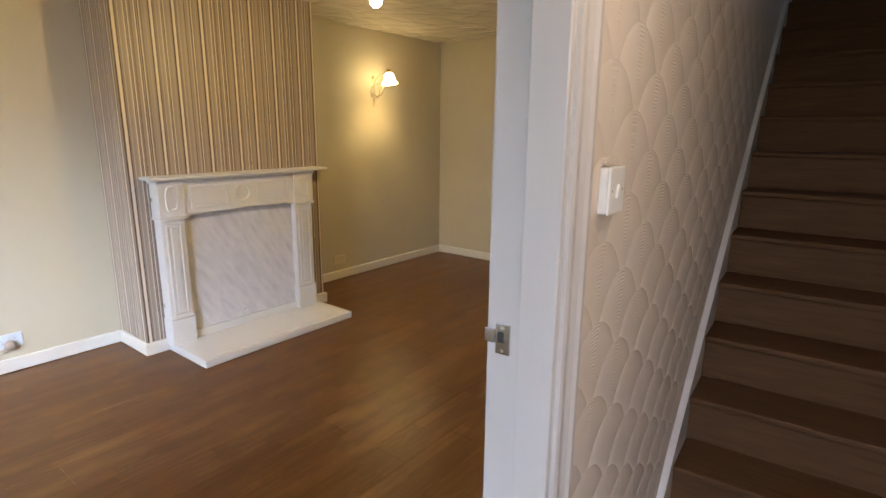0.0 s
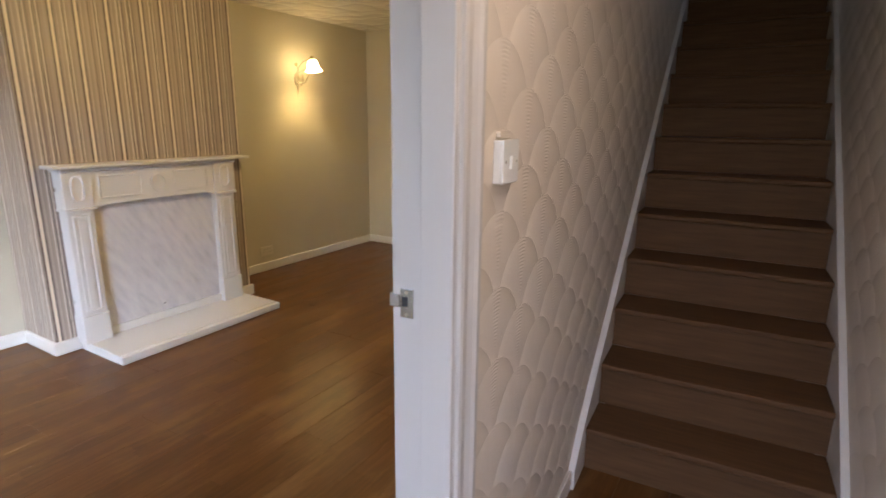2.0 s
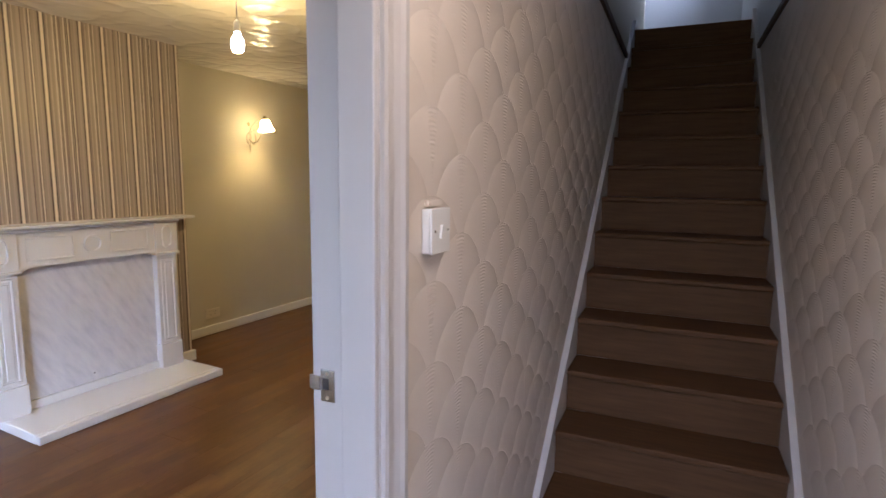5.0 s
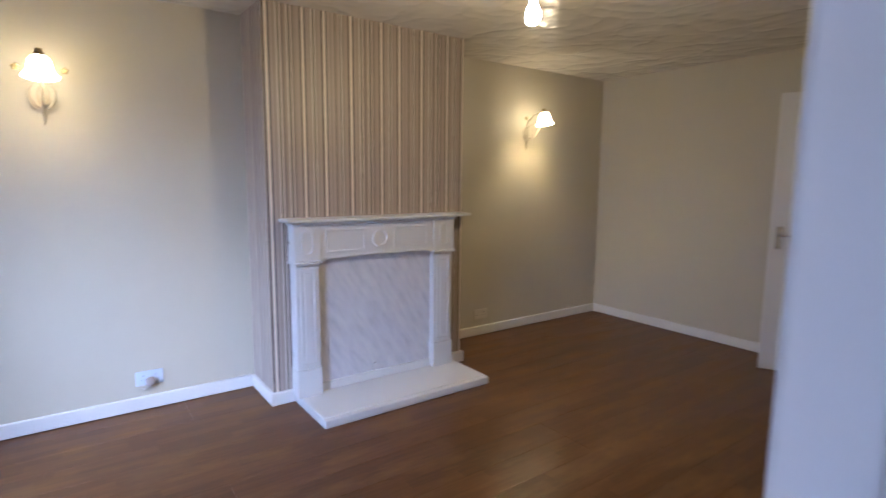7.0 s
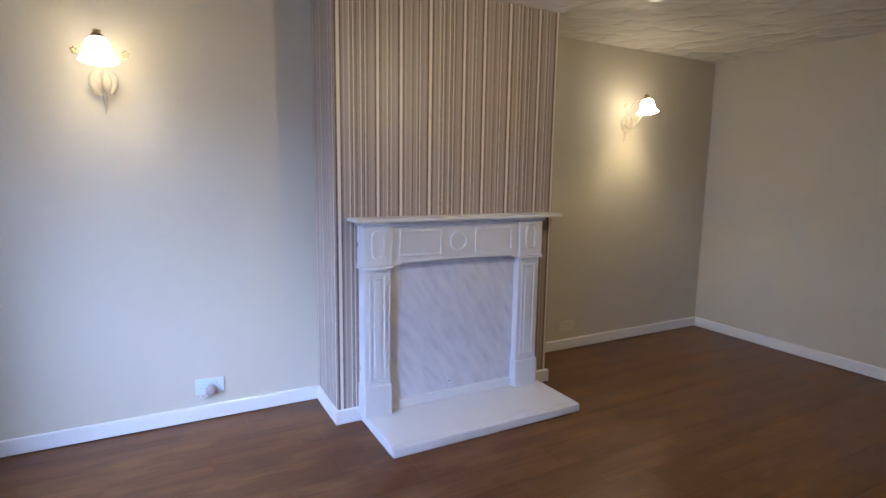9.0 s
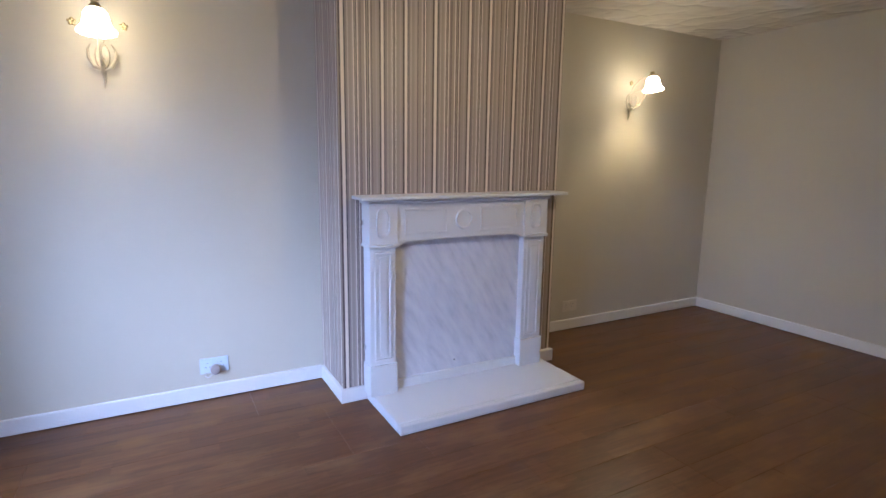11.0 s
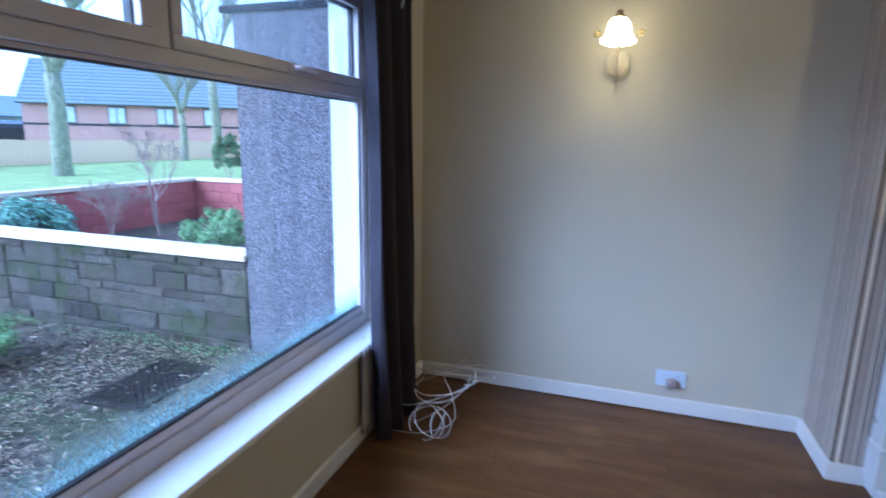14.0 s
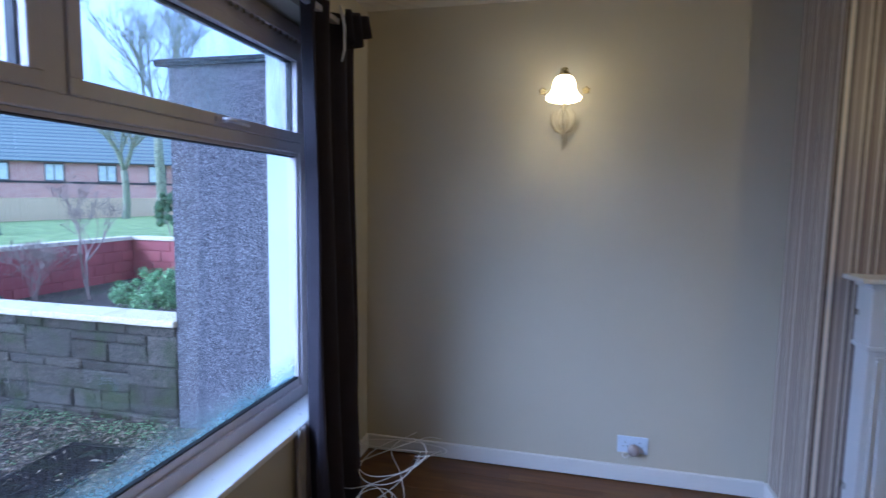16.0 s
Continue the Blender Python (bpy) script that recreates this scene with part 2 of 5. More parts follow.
def dark_wood(name, a, b, scale=(3, 40, 40)):
    m = Nodes(name, 0.6)
    at = m.where(scale)
    g = m.noise(at, 1.0, 6, 0.6)
    blot = m.noise(m.world_pos(), 4.0, 3)
    col = m.ramp(g, [(0.25, a), (0.75, b)])
    m.b.inputs["Specular IOR Level"].default_value = 0.12
    m.colour(m.mix(m.math("MULTIPLY", blot, 0.4), col, a))
    m.link(m.math("MULTIPLY_ADD", g, 0.25, 0.45), m.b.inputs["Roughness"])
    m.bump(g, 0.1, 0.001)
    return m.mat


def fabric():
    m = Nodes("dark plum curtain cloth", 0.9)
    at = m.where((500, 500, 500))
    f = m.noise(at, 1.0, 2)
    big = m.noise(m.world_pos(), 6.0, 3)
    m.colour(m.mix(big, (0.026, 0.019, 0.027), (0.017, 0.013, 0.019)))
    m.b.inputs["Sheen Weight"].default_value = 0.10
    m.b.inputs["Sheen Tint"].default_value = (0.30, 0.26, 0.33, 1)
    m.bump(f, 0.25, 0.001)
    return m.mat


def clear_glass():
    m = Nodes("window glass", 0.0)
    m.b.inputs["Transmission Weight"].default_value = 1.0
    m.b.inputs["IOR"].default_value = 1.45
    m.colour((0.93, 0.97, 0.98))
    return m.mat


def condensation():
    """Fine droplets on the glass, thick along the foot and thinning out upwards."""
    m = Nodes("condensation", 0.5)
    p = m.world_pos()
    sep = m.t.nodes.new("ShaderNodeSeparateXYZ")
    m.link(p, sep.inputs[0])
    fade = m.math("MAXIMUM", m.math("SUBTRACT", 1.0, m.math("DIVIDE", m.math("SUBTRACT", sep.outputs[2], 0.56), 0.13)), 0.0)
    drops = m.ramp(m.noise(p, 130.0, 3, 0.7), [(0.36, (0, 0, 0)), (0.62, (1, 1, 1))])
    cloud = m.noise(p, 9.0, 3)
    m.colour((0.58, 0.82, 0.86))
    m.link(m.math("MULTIPLY", m.math("MULTIPLY", m.math("POWER", fade, 1.5), cloud), m.math("MULTIPLY_ADD", drops, 0.9, 0.4)), m.b.inputs["Alpha"])
    return m.mat


def breath():
    """A patchy bloom of moisture over the glass of a top light."""
    m = Nodes("misted glass", 0.6)
    p = m.world_pos()
    at = m.t.nodes.new("ShaderNodeMapping")
    at.inputs["Scale"].default_value = (3.2, 1, 1.6)
    m.link(p, at.inputs["Vector"])
    cloud = m.ramp(m.noise(at.outputs[0], 1.4, 4, 0.6), [(0.40, (0, 0, 0)), (0.68, (1, 1, 1))])
    runs_at = m.t.nodes.new("ShaderNodeMapping")
    runs_at.inputs["Scale"].default_value = (60, 1, 3)
    m.link(p, runs_at.inputs["Vector"])
    runs = m.noise(runs_at.outputs[0], 1.0, 3)
    m.colour((0.62, 0.74, 0.80))
    m.link(m.math("MULTIPLY", cloud, m.math("MULTIPLY_ADD", runs, 0.35, 0.10)), m.b.inputs["Alpha"])
    return m.mat


def glow(name, c, strength):
    m = Nodes(name, 0.4)
    m.colour((0.8, 0.78, 0.7))
    m.b.inputs["Emission Color"].default_value = (*c, 1)
    m.b.inputs["Emission Strength"].default_value = strength
    return m.mat


def pebbledash():
    m = Nodes("grey pebbledash render", 0.85)
    v = m.node("ShaderNodeTexVoronoi", Scale=190.0)
    m.link(m.world_pos(), v.inputs["Vector"])
    streak_at = m.t.nodes.new("ShaderNodeMapping")
    streak_at.inputs["Scale"].default_value = (7, 7, 0.5)
    m.link(m.world_pos(), streak_at.inputs["Vector"])
    streak = m.noise(streak_at.outputs[0], 1.0, 3)
    sep = m.t.nodes.new("ShaderNodeSeparateColor")
    m.link(v.outputs["Color"], sep.inputs[0])
    col = m.ramp(sep.outputs[0], [(0.0, (0.035, 0.030, 0.035)), (0.45, (0.14, 0.125, 0.14)), (0.75, (0.36, 0.335, 0.355)), (1.0, (0.66, 0.64, 0.65))])
    m.colour(m.mix(m.math("MULTIPLY", m.ramp(streak, [(0.4, (0, 0, 0)), (0.65, (1, 1, 1))]), 0.5), col, (0.13, 0.12, 0.14)))
    m.bump(m.math("SUBTRACT", 1.0, v.outputs["Distance"]), 0.9, 0.02)
    return m.mat


def stone(name, a, b, moss=(0.07, 0.09, 0.035), moss_amount=0.5, scale=9.0, relief=0.02):
    m = Nodes(name, 0.95)
    m.b.inputs["Specular IOR Level"].default_value = 0.2
    p = m.world_pos()
    r = m.random()
    n, fine = m.noise(p, scale, 5, 0.6), m.noise(p, 60.0, 5, 0.75)
    col = m.mix(m.math("ADD", m.math("MULTIPLY", r, 0.6), m.math("MULTIPLY", n, 0.4)), a, b)
    hue = m.math("FRACT", m.math("MULTIPLY", r, 7.3))
    mean = tuple((u + v) / 2 for u, v in zip(a, b))
    col = m.mix(m.math("MULTIPLY", hue, 0.4), col, (mean[0] * 1.15, mean[1] * 0.98, mean[2] * 0.78))
    col = m.mix(m.math("MULTIPLY", m.ramp(fine, [(0.38, (1, 1, 1)), (0.56, (0, 0, 0))]), 0.75), col, tuple(v * 0.5 for v in a))
    col = m.mix(m.math("MULTIPLY", m.ramp(fine, [(0.54, (0, 0, 0)), (0.70, (1, 1, 1))]), 0.6), col, tuple(min(0.85, v * 1.7) for v in b))
    green = m.ramp(m.noise(p, 3.5, 5, 0.65), [(0.48, (0, 0, 0)), (0.64, (1, 1, 1))])
    m.colour(m.mix(m.math("MULTIPLY", green, moss_amount), col, moss))
    m.bump(m.math("ADD", n, m.math("MULTIPLY", fine, 0.8)), 1.0, relief)
    return m.mat


def soil():
    m = Nodes("damp soil with dead leaves and moss", 0.95)
    p = m.world_pos()
    n1, n2, n3 = m.noise(p, 1.3, 4), m.noise(p, 14.0, 5, 0.7), m.noise(p, 70.0, 3, 0.6)
    col = m.ramp(m.math("ADD", m.math("MULTIPLY", n2, 0.7), m.math("MULTIPLY", n3, 0.3)), [(0.38, (0.016, 0.012, 0.009)), (0.5, (0.075, 0.055, 0.038)), (0.62, (0.26, 0.20, 0.14))])
    green = m.ramp(n1, [(0.50, (0, 0, 0)), (0.60, (1, 1, 1))])
    m.colour(m.mix(m.math("MULTIPLY", green, 0.6), col, (0.055, 0.075, 0.022)))
    m.bump(m.math("ADD", n2, n3), 0.9, 0.03)
    return m.mat


def grass():
    m = Nodes("mown winter grass", 0.95)
    p = m.world_pos()
    n1, n2, n3 = m.noise(p, 0.35, 4), m.noise(p, 2.2, 5, 0.75), m.noise(p, 16.0, 4, 0.7)
    tone = m.math("ADD", m.math("MULTIPLY", n2, 0.6), m.math("MULTIPLY", n3, 0.4))
    col = m.ramp(tone, [(0.38, (0.10, 0.15, 0.035)), (0.50, (0.26, 0.34, 0.10)), (0.64, (0.46, 0.54, 0.20))])
    m.colour(m.mix(m.math("MULTIPLY", n1, 0.45), col, (0.34, 0.36, 0.13)))
    m.bump(tone, 0.9, 0.08)
    return m.mat


def leaves(name, a, b):
    m = Nodes(name, 0.6)
    g = m.t.nodes.new("ShaderNodeNewGeometry")
    m.colour(m.ramp(g.outputs["Random Per Island"], [(0.0, a), (0.6, b), (1.0, tuple(min(1, v * 1.7) for v in b))]))
    m.b.inputs["Subsurface Weight"].default_value = 0.0
    return m.mat


def red_block():
    m = Nodes("dull red painted block", 0.7)
    p = m.world_pos()
    n = m.noise(p, 7.0, 5, 0.6)
    tone = m.math("ADD", m.math("MULTIPLY", m.random(), 0.35), m.math("MULTIPLY", n, 0.65))
    m.colour(m.ramp(tone, [(0.2, (0.30, 0.075, 0.070)), (0.8, (0.46, 0.130, 0.115))]))
    m.bump(n, 0.3, 0.01)
    return m.mat


def slates(a, b):
    m = Nodes("blue grey roof tiles", 0.9)
    p = m.where()
    br = m.node("ShaderNodeTexBrick", Scale=1.0)
    br.inputs["Color1"].default_value, br.inputs["Color2"].default_value, br.inputs["Mortar"].default_value = (*a, 1), (*b, 1), (0.10, 0.12, 0.13, 1)
    br.inputs["Brick Width"].default_value, br.inputs["Row Height"].default_value, br.inputs["Mortar Size"].default_value = 60.0, 0.36, 0.07
    m.link(p, br.inputs["Vector"])
    m.colour(br.outputs["Color"])
    return m.mat


def house_brick():
    m = Nodes("red brown house brick", 0.85)
    p = m.where((1, 1, 1))
    sw = m.t.nodes.new("ShaderNodeSeparateXYZ")
    m.link(p, sw.inputs[0])
    cb = m.t.nodes.new("ShaderNodeCombineXYZ")
    m.link(m.math("ADD", sw.outputs[0], sw.outputs[1]), cb.inputs[0])
    m.link(sw.outputs[2], cb.inputs[1])
    br = m.node("ShaderNodeTexBrick", Scale=1.0)
    br.inputs["Color1"].default_value, br.inputs["Color2"].default_value, br.inputs["Mortar"].default_value = (0.31, 0.150, 0.115, 1), (0.46, 0.245, 0.190, 1), (0.46, 0.38, 0.32, 1)
    br.inputs["Brick Width"].default_value, br.inputs["Row Height"].default_value, br.inputs["Mortar Size"].default_value = 0.225, 0.075, 0.01
    m.link(cb.outputs[0], br.inputs["Vector"])
    m.colour(m.mix(m.math("MULTIPLY", m.noise(p, 1.2, 4), 0.4), br.outputs["Color"], (0.36, 0.18, 0.14)))
    return m.mat


def bark(name, a, b):
    m = Nodes(name, 0.9)
    at = m.t.nodes.new("ShaderNodeMapping")
    at.inputs["Scale"].default_value = (14, 14, 5)
    m.link(m.world_pos(), at.inputs["Vector"])
    n = m.noise(at.outputs[0], 1.0, 6, 0.65)
    m.colour(m.ramp(n, [(0.3, a), (0.7, b)]))
    m.bump(n, 0.7, 0.03)
    return m.mat


LAMINATE, STRIPES, SCALLOPS, ARTEX, MARBLE = laminate(), stripes(), scallops(), artex(), marble()
STAIR = dark_wood("dark brown stair wood", (0.082, 0.042, 0.019), (0.165, 0.086, 0.041))
RAIL = dark_wood("brown stained trim wood", (0.06, 0.035, 0.02), (0.13, 0.08, 0.05))
CLOTH, GLASS, MIST, BREATH = fabric(), clear_glass(), condensation(), breath()
SHADE = glow("lit frosted glass shade", (1.0, 0.69, 0.25), 6.2)
BULB = glow("lit lamp bulb", (1.0, 0.84, 0.58), 7.0)
DASH, SOIL, GRASS = pebbledash(), soil(), grass()
BLOCK = stone("weathered split stone block", (0.045, 0.042, 0.038), (0.27, 0.235, 0.190), moss=(0.075, 0.095, 0.035), moss_amount=0.85, relief=0.05)
MORTAR = stone("dark recessed mortar", (0.03, 0.028, 0.024), (0.05, 0.046, 0.04))
COPING = stone("cream painted coping", (0.80, 0.69, 0.50), (0.86, 0.76, 0.57), moss_amount=0.05, relief=0.006)
REDWALL = red_block()
LEAF_A = leaves("shrub leaves", (0.09, 0.17, 0.055), (0.25, 0.38, 0.15))
LEAF_C = leaves("dark conifer leaves", (0.045, 0.085, 0.035), (0.13, 0.20, 0.08))
LEAF_B = leaves("blue green shrub leaves", (0.10, 0.20, 0.13), (0.26, 0.41, 0.29))
PALELEAF = leaves("pale dry leaves", (0.12, 0.09, 0.06), (0.34, 0.27, 0.19))
LITTER = leaves("dead leaves", (0.022, 0.017, 0.012), (0.29, 0.22, 0.14))
STRAW = leaves("dry stalks", (0.08, 0.055, 0.035), (0.26, 0.20, 0.13))
BARK = bark("mossy grey bark", (0.075, 0.08, 0.045), (0.38, 0.39, 0.24))
TWIG = bark("pale brown twigs", (0.24, 0.17, 0.13), (0.44, 0.34, 0.27))
FENCE = dark_wood("weathered fence board", (0.64, 0.45, 0.27), (0.90, 0.70, 0.46), (6, 6, 1))
GATE = dark_wood("dark brown gate timber", (0.035, 0.022, 0.018), (0.075, 0.05, 0.04))
ROOF, BRICKS = slates((0.17, 0.20, 0.175), (0.20, 0.23, 0.20)), house_brick()
FELT = plain("dark roof felt", (0.014, 0.015, 0.02), 0.95, 0, 0.3)
GREYROOF = plain("grey far roof", (0.22, 0.25, 0.29), 0.85)
DARKWALL = plain("dark blue grey cladding", (0.07, 0.085, 0.11), 0.7)
TEALROOF = plain("pale teal roof sheet", (0.36, 0.52, 0.56), 0.7)
PVCFAR = plain("far dark window frame", (0.07, 0.065, 0.06), 0.5)
PALEROOF = plain("pale far roof", (0.62, 0.66, 0.68), 0.8)
CAST = stone("dark cast iron with dirt", (0.030, 0.027, 0.026), (0.058, 0.050, 0.045), moss_amount=0.35)
RUBBER = plain("black rubber", (0.022, 0.021, 0.022), 0.6)
FARGLASS = plain("far window glass", (0.46, 0.51, 0.47), 0.12, 0, 0.35, 3.0)
FARWALL = plain("far pale cladding", (0.32, 0.36, 0.36), 0.6)

# ---- building helpers ----
def box(bm, x0, x1, y0, y1, z0, z1, bevel=0.0, seg=2):
    """A box between two corners; returns its vertices."""
    vs = bmesh.ops.create_cube(bm, size=1.0)["verts"]
    for v in vs:
        v.co = Vector((x0 + (v.co.x + 0.5) * (x1 - x0), y0 + (v.co.y + 0.5) * (y1 - y0), z0 + (v.co.z + 0.5) * (z1 - z0)))
    if bevel:
        edges = list({e for v in vs for e in v.link_edges})
        bmesh.ops.bevel(bm, geom=edges, offset=bevel, segments=seg, affect="EDGES", profile=0.5)
    return vs


def prism(bm, pts, z0, z1):
    """A polygon in plan, drawn up from z0 to z1."""
    lo = [bm.verts.new((x, y, z0)) for x, y in pts]
    hi = [bm.verts.new((x, y, z1)) for x, y in pts]
    n = len(pts)
    bm.faces.new(list(reversed(lo)))
    bm.faces.new(hi)
    for i in range(n):
        bm.faces.new((lo[i], lo[(i + 1) % n], hi[(i + 1) % n], hi[i]))


def lathe(bm, profile, segs=24, at=None, wobble=None):
    """Turn a profile of (radius, height) round z."""
    at = at or Matrix()
    rings = []
    for k, (r, z) in enumerate(profile):
        ring = []
        for i in range(segs):
            a = 2 * math.pi * i / segs
            rr = r * (1 + (wobble(k, a) if wobble else 0))
            ring.append(bm.verts.new(at @ Vector((rr * math.cos(a), rr * math.sin(a), z))))
        rings.append(ring)
    for a, b in zip(rings, rings[1:]):
        for i in range(segs):
            bm.faces.new((a[i], a[(i + 1) % segs], b[(i + 1) % segs], b[i]))
    for ring, flip in ((rings[0], True), (rings[-1], False)):
        if max((v.co - ring[0].co).length for v in ring) > 1e-4:
            bm.faces.new(list(reversed(ring)) if flip else ring)
    return rings


def tube(bm, pts, radii, segs=8):
    """A tube along points, with one radius or one a point."""
    pts = [Vector(p) for p in pts]
    if isinstance(radii, (int, float)):
        radii = [radii] * len(pts)
    rings = []
    up = Vector((0.13, 0.21, 0.97))
    for i, p in enumerate(pts):
        d = (pts[min(i + 1, len(pts) - 1)] - pts[max(i - 1, 0)]).normalized()
        s = d.cross(up)
        if s.length < 1e-3:
            s = d.cross(Vector((1, 0, 0)))
        s.normalize()
        w = s.cross(d).normalized()
        up = w
        rings.append([bm.verts.new(p + radii[i] * (math.cos(2 * math.pi * k / segs) * s + math.sin(2 * math.pi * k / segs) * w)) for k in range(segs)])
    for a, b in zip(rings, rings[1:]):
        for k in range(segs):
            bm.faces.new((a[k], a[(k + 1) % segs], b[(k + 1) % segs], b[k]))
    bm.faces.new(list(reversed(rings[0])))
    bm.faces.new(rings[-1])


def mesh_of(name, bm, material, smooth=False):
    bmesh.ops.recalc_face_normals(bm, faces=bm.faces)
    me = bpy.data.meshes.new(name)
    bm.to_mesh(me)
    bm.free()
    me.materials.append(material)
    if smooth:
        me.shade_smooth()
    return me


def part(name, bm, material, parent=None, label="", smooth=False, m=None):
    """One mesh object from a bmesh, under a thing or under a part."""
    ob = new(name, mesh_of(name, bm, material, smooth))
    ob.parent = parent
    if m is not None:
        ob.matrix_basis = m
    return tagged(ob, label)


def thing(name, label, category, at=None, group="", kind=""):
    e = new(name)
    e.empty_display_size = 0.05
    e.matrix_basis = at if at is not None else Matrix()
    return tagged(e, label, category, group, kind)


def solid(name, boxes, material, label, category, kind="structure", m=None, bevel=0.0):
    bm = bmesh.new()
    for b in boxes:
        box(bm, *b, bevel=bevel)
    ob = part(name, bm, material, None, label, m=m)
    return tagged(ob, category=category, kind=kind)


def block(name, b, material, parent, label="", bevel=0.0, m=None):
    bm = bmesh.new()
    box(bm, *b, bevel=bevel)
    return part(name, bm, material, parent, label, m=m)


# the hall runs at a slight angle to the room; its own axes: across, along, up
HALL = pose(0.455, 1.3, 0, 0, 0, 3.4)
WEST, NORTH, SOUTH, OUTER = -3.045, 5.30, -0.245, -0.565
DOOR_V0, DOOR_V1 = -0.865, -0.083
WX0, WX1, WZ0, WZ1 = -2.56, -0.11, 0.435, 2.13
BX, BY0, BY1 = -2.60, 1.765, 3.186

# ---- shell of the room ----
solid("floor_slab", [(-3.3, 1.6, -0.55, 5.6, -0.2, -0.014)], MORTAR, "concrete base under the wooden floor", "floor")
floor = thing("floor", "brown wood laminate floor with scuffs and worn gloss", "floor", kind="structure")
ALCOVE = -2.992
solid("wall_west", [(WEST - 0.2, WEST, BY0 + 0.2, NORTH + 0.15, 0, ROOM_H), (WEST - 0.2, ALCOVE, SOUTH, BY0, 0, ROOM_H)], WALL, "cream painted plaster wall beside the chimney breast", "wall")
solid("wall_north", [(WEST, -0.56, NORTH, NORTH + 0.15, 0, ROOM_H), (0.20, 0.30, NORTH, NORTH + 0.15, 0, ROOM_H), (-0.56, 0.20, NORTH, NORTH + 0.15, 2.02, ROOM_H)], WALL, "cream painted plaster end wall with a doorway", "wall")
solid("wall_south", [(WEST, WX0, OUTER, SOUTH, 0, ROOM_H), (WX1, 0.45, OUTER, SOUTH, 0, ROOM_H), (WX0, WX1, OUTER, SOUTH, 0, WZ0), (WX0, WX1, OUTER, SOUTH, WZ1, ROOM_H)], WALL, "cream painted wall with the wide window", "wall")
solid("passage_walls", [(-0.9, 0.5, 6.35, 6.45, 0, ROOM_H), (-1.0, -0.9, NORTH + 0.15, 6.45, 0, ROOM_H), (0.42, 0.5, NORTH + 0.15, 6.35, 0, ROOM_H), (-1.0, 0.5, NORTH + 0.15, 6.45, -0.05, -0.002)], WALL, "plain walls behind the end doorway", "wall")
edge = [HALL @ Vector((-0.06, v, 0)) for v in (-1.85, 4.0)]
cb_ = bmesh.new()
prism(cb_, [(WEST - 0.2, OUTER), (edge[0].x, OUTER), (edge[1].x, 6.45), (WEST - 0.2, 6.45)], ROOM_H, ROOM_H + 0.12)
tagged(part("ceiling", cb_, ARTEX, None, "off-white combed plaster ceiling"), category="ceiling", kind="structure")
solid("chimney_breast", [(WEST, BX, BY0, BY1, 0, ROOM_H)], STRIPES, "chimney breast in brown and cream striped wallpaper", "wall")

# the wall between room and hall, in the hall's axes, with the doorway
solid("wall_east", [(-0.122, 0, -1.87, DOOR_V0 - 0.028, 0, ROOM_H), (-0.122, 0, DOOR_V1 + 0.028, 4.1, 0, ROOM_H), (-0.122, 0, DOOR_V0 - 0.028, DOOR_V1 + 0.028, 2.03, ROOM_H), (-0.122, 0, 1.2, 5.4, ROOM_H, 5.0)], WALL, "cream painted wall between room and hall", "wall", m=HALL)
solid("hall_wallpaper_west", [(0.0, 0.004, DOOR_V1 + 0.03, 4.1, 0, ROOM_H), (0.0, 0.004, -1.72, DOOR_V0 - 0.03, 0, ROOM_H)], SCALLOPS, "beige embossed scallop wallpaper on the hall wall", "wall", m=HALL)
solid("wall_hall_east", [(0.904, 1.05, -1.87, 4.1, 0, ROOM_H), (0.904, 1.05, 1.2, 4.3, ROOM_H, 5.0), (0.904, 1.05, 4.3, 5.1, ROOM_H, 3.85), (0.904, 1.05, 4.3, 5.1, 4.6, 5.0), (0.904, 1.05, 5.1, 5.4, ROOM_H, 5.0)], LANDING, "pale painted stairwell wall above the hall", "wall", m=HALL)
solid("hall_wallpaper_east", [(0.90, 0.904, -1.72, 4.1, 0, ROOM_H)], SCALLOPS, "beige embossed scallop wallpaper beside the stairs", "wall", m=HALL)
solid("wall_hall_front", [(-0.122, 0.04, -1.87, -1.72, 0, ROOM_H), (0.86, 1.05, -1.87, -1.72, 0, ROOM_H), (0.04, 0.86, -1.87, -1.72, 2.05, ROOM_H)], WALL, "front wall of the hall with the entrance doorway", "wall", m=HALL)
solid("hall_ceiling", [(0.0, 0.904, -1.87, 1.2, ROOM_H, ROOM_H + 0.1)], ARTEX, "off-white hall ceiling", "ceiling", m=HALL)
solid("stairwell_wall_upper", [(0.0, 0.904, 1.1, 1.2, ROOM_H + 0.1, 5.0), (0.0, 0.904, 5.4, 5.55, 2.3, 5.0)], LANDING, "pale landing wall at the head of the stairs", "wall", m=HALL)
solid("stairwell_ceiling", [(-0.122, 1.05, 1.1, 5.55, 5.0, 5.1)], LANDING, "pale landing ceiling", "ceiling", m=HALL)
solid("wall_under_stairs", [(-0.122, 0.9, 4.1, 4.2, 0, 2.3)], WALL, "plain wall closing the space under the stairs", "wall", m=HALL)
for u0, u1, n in ((0.004, 0.022, "trim_west"), (0.882, 0.90, "trim_east")):
    solid(n, [(u0, u1, 1.25, 4.03, ROOM_H, ROOM_H + 0.045)], RAIL, "brown stained wooden band along the stairwell", "trim", m=HALL, bevel=0.004)


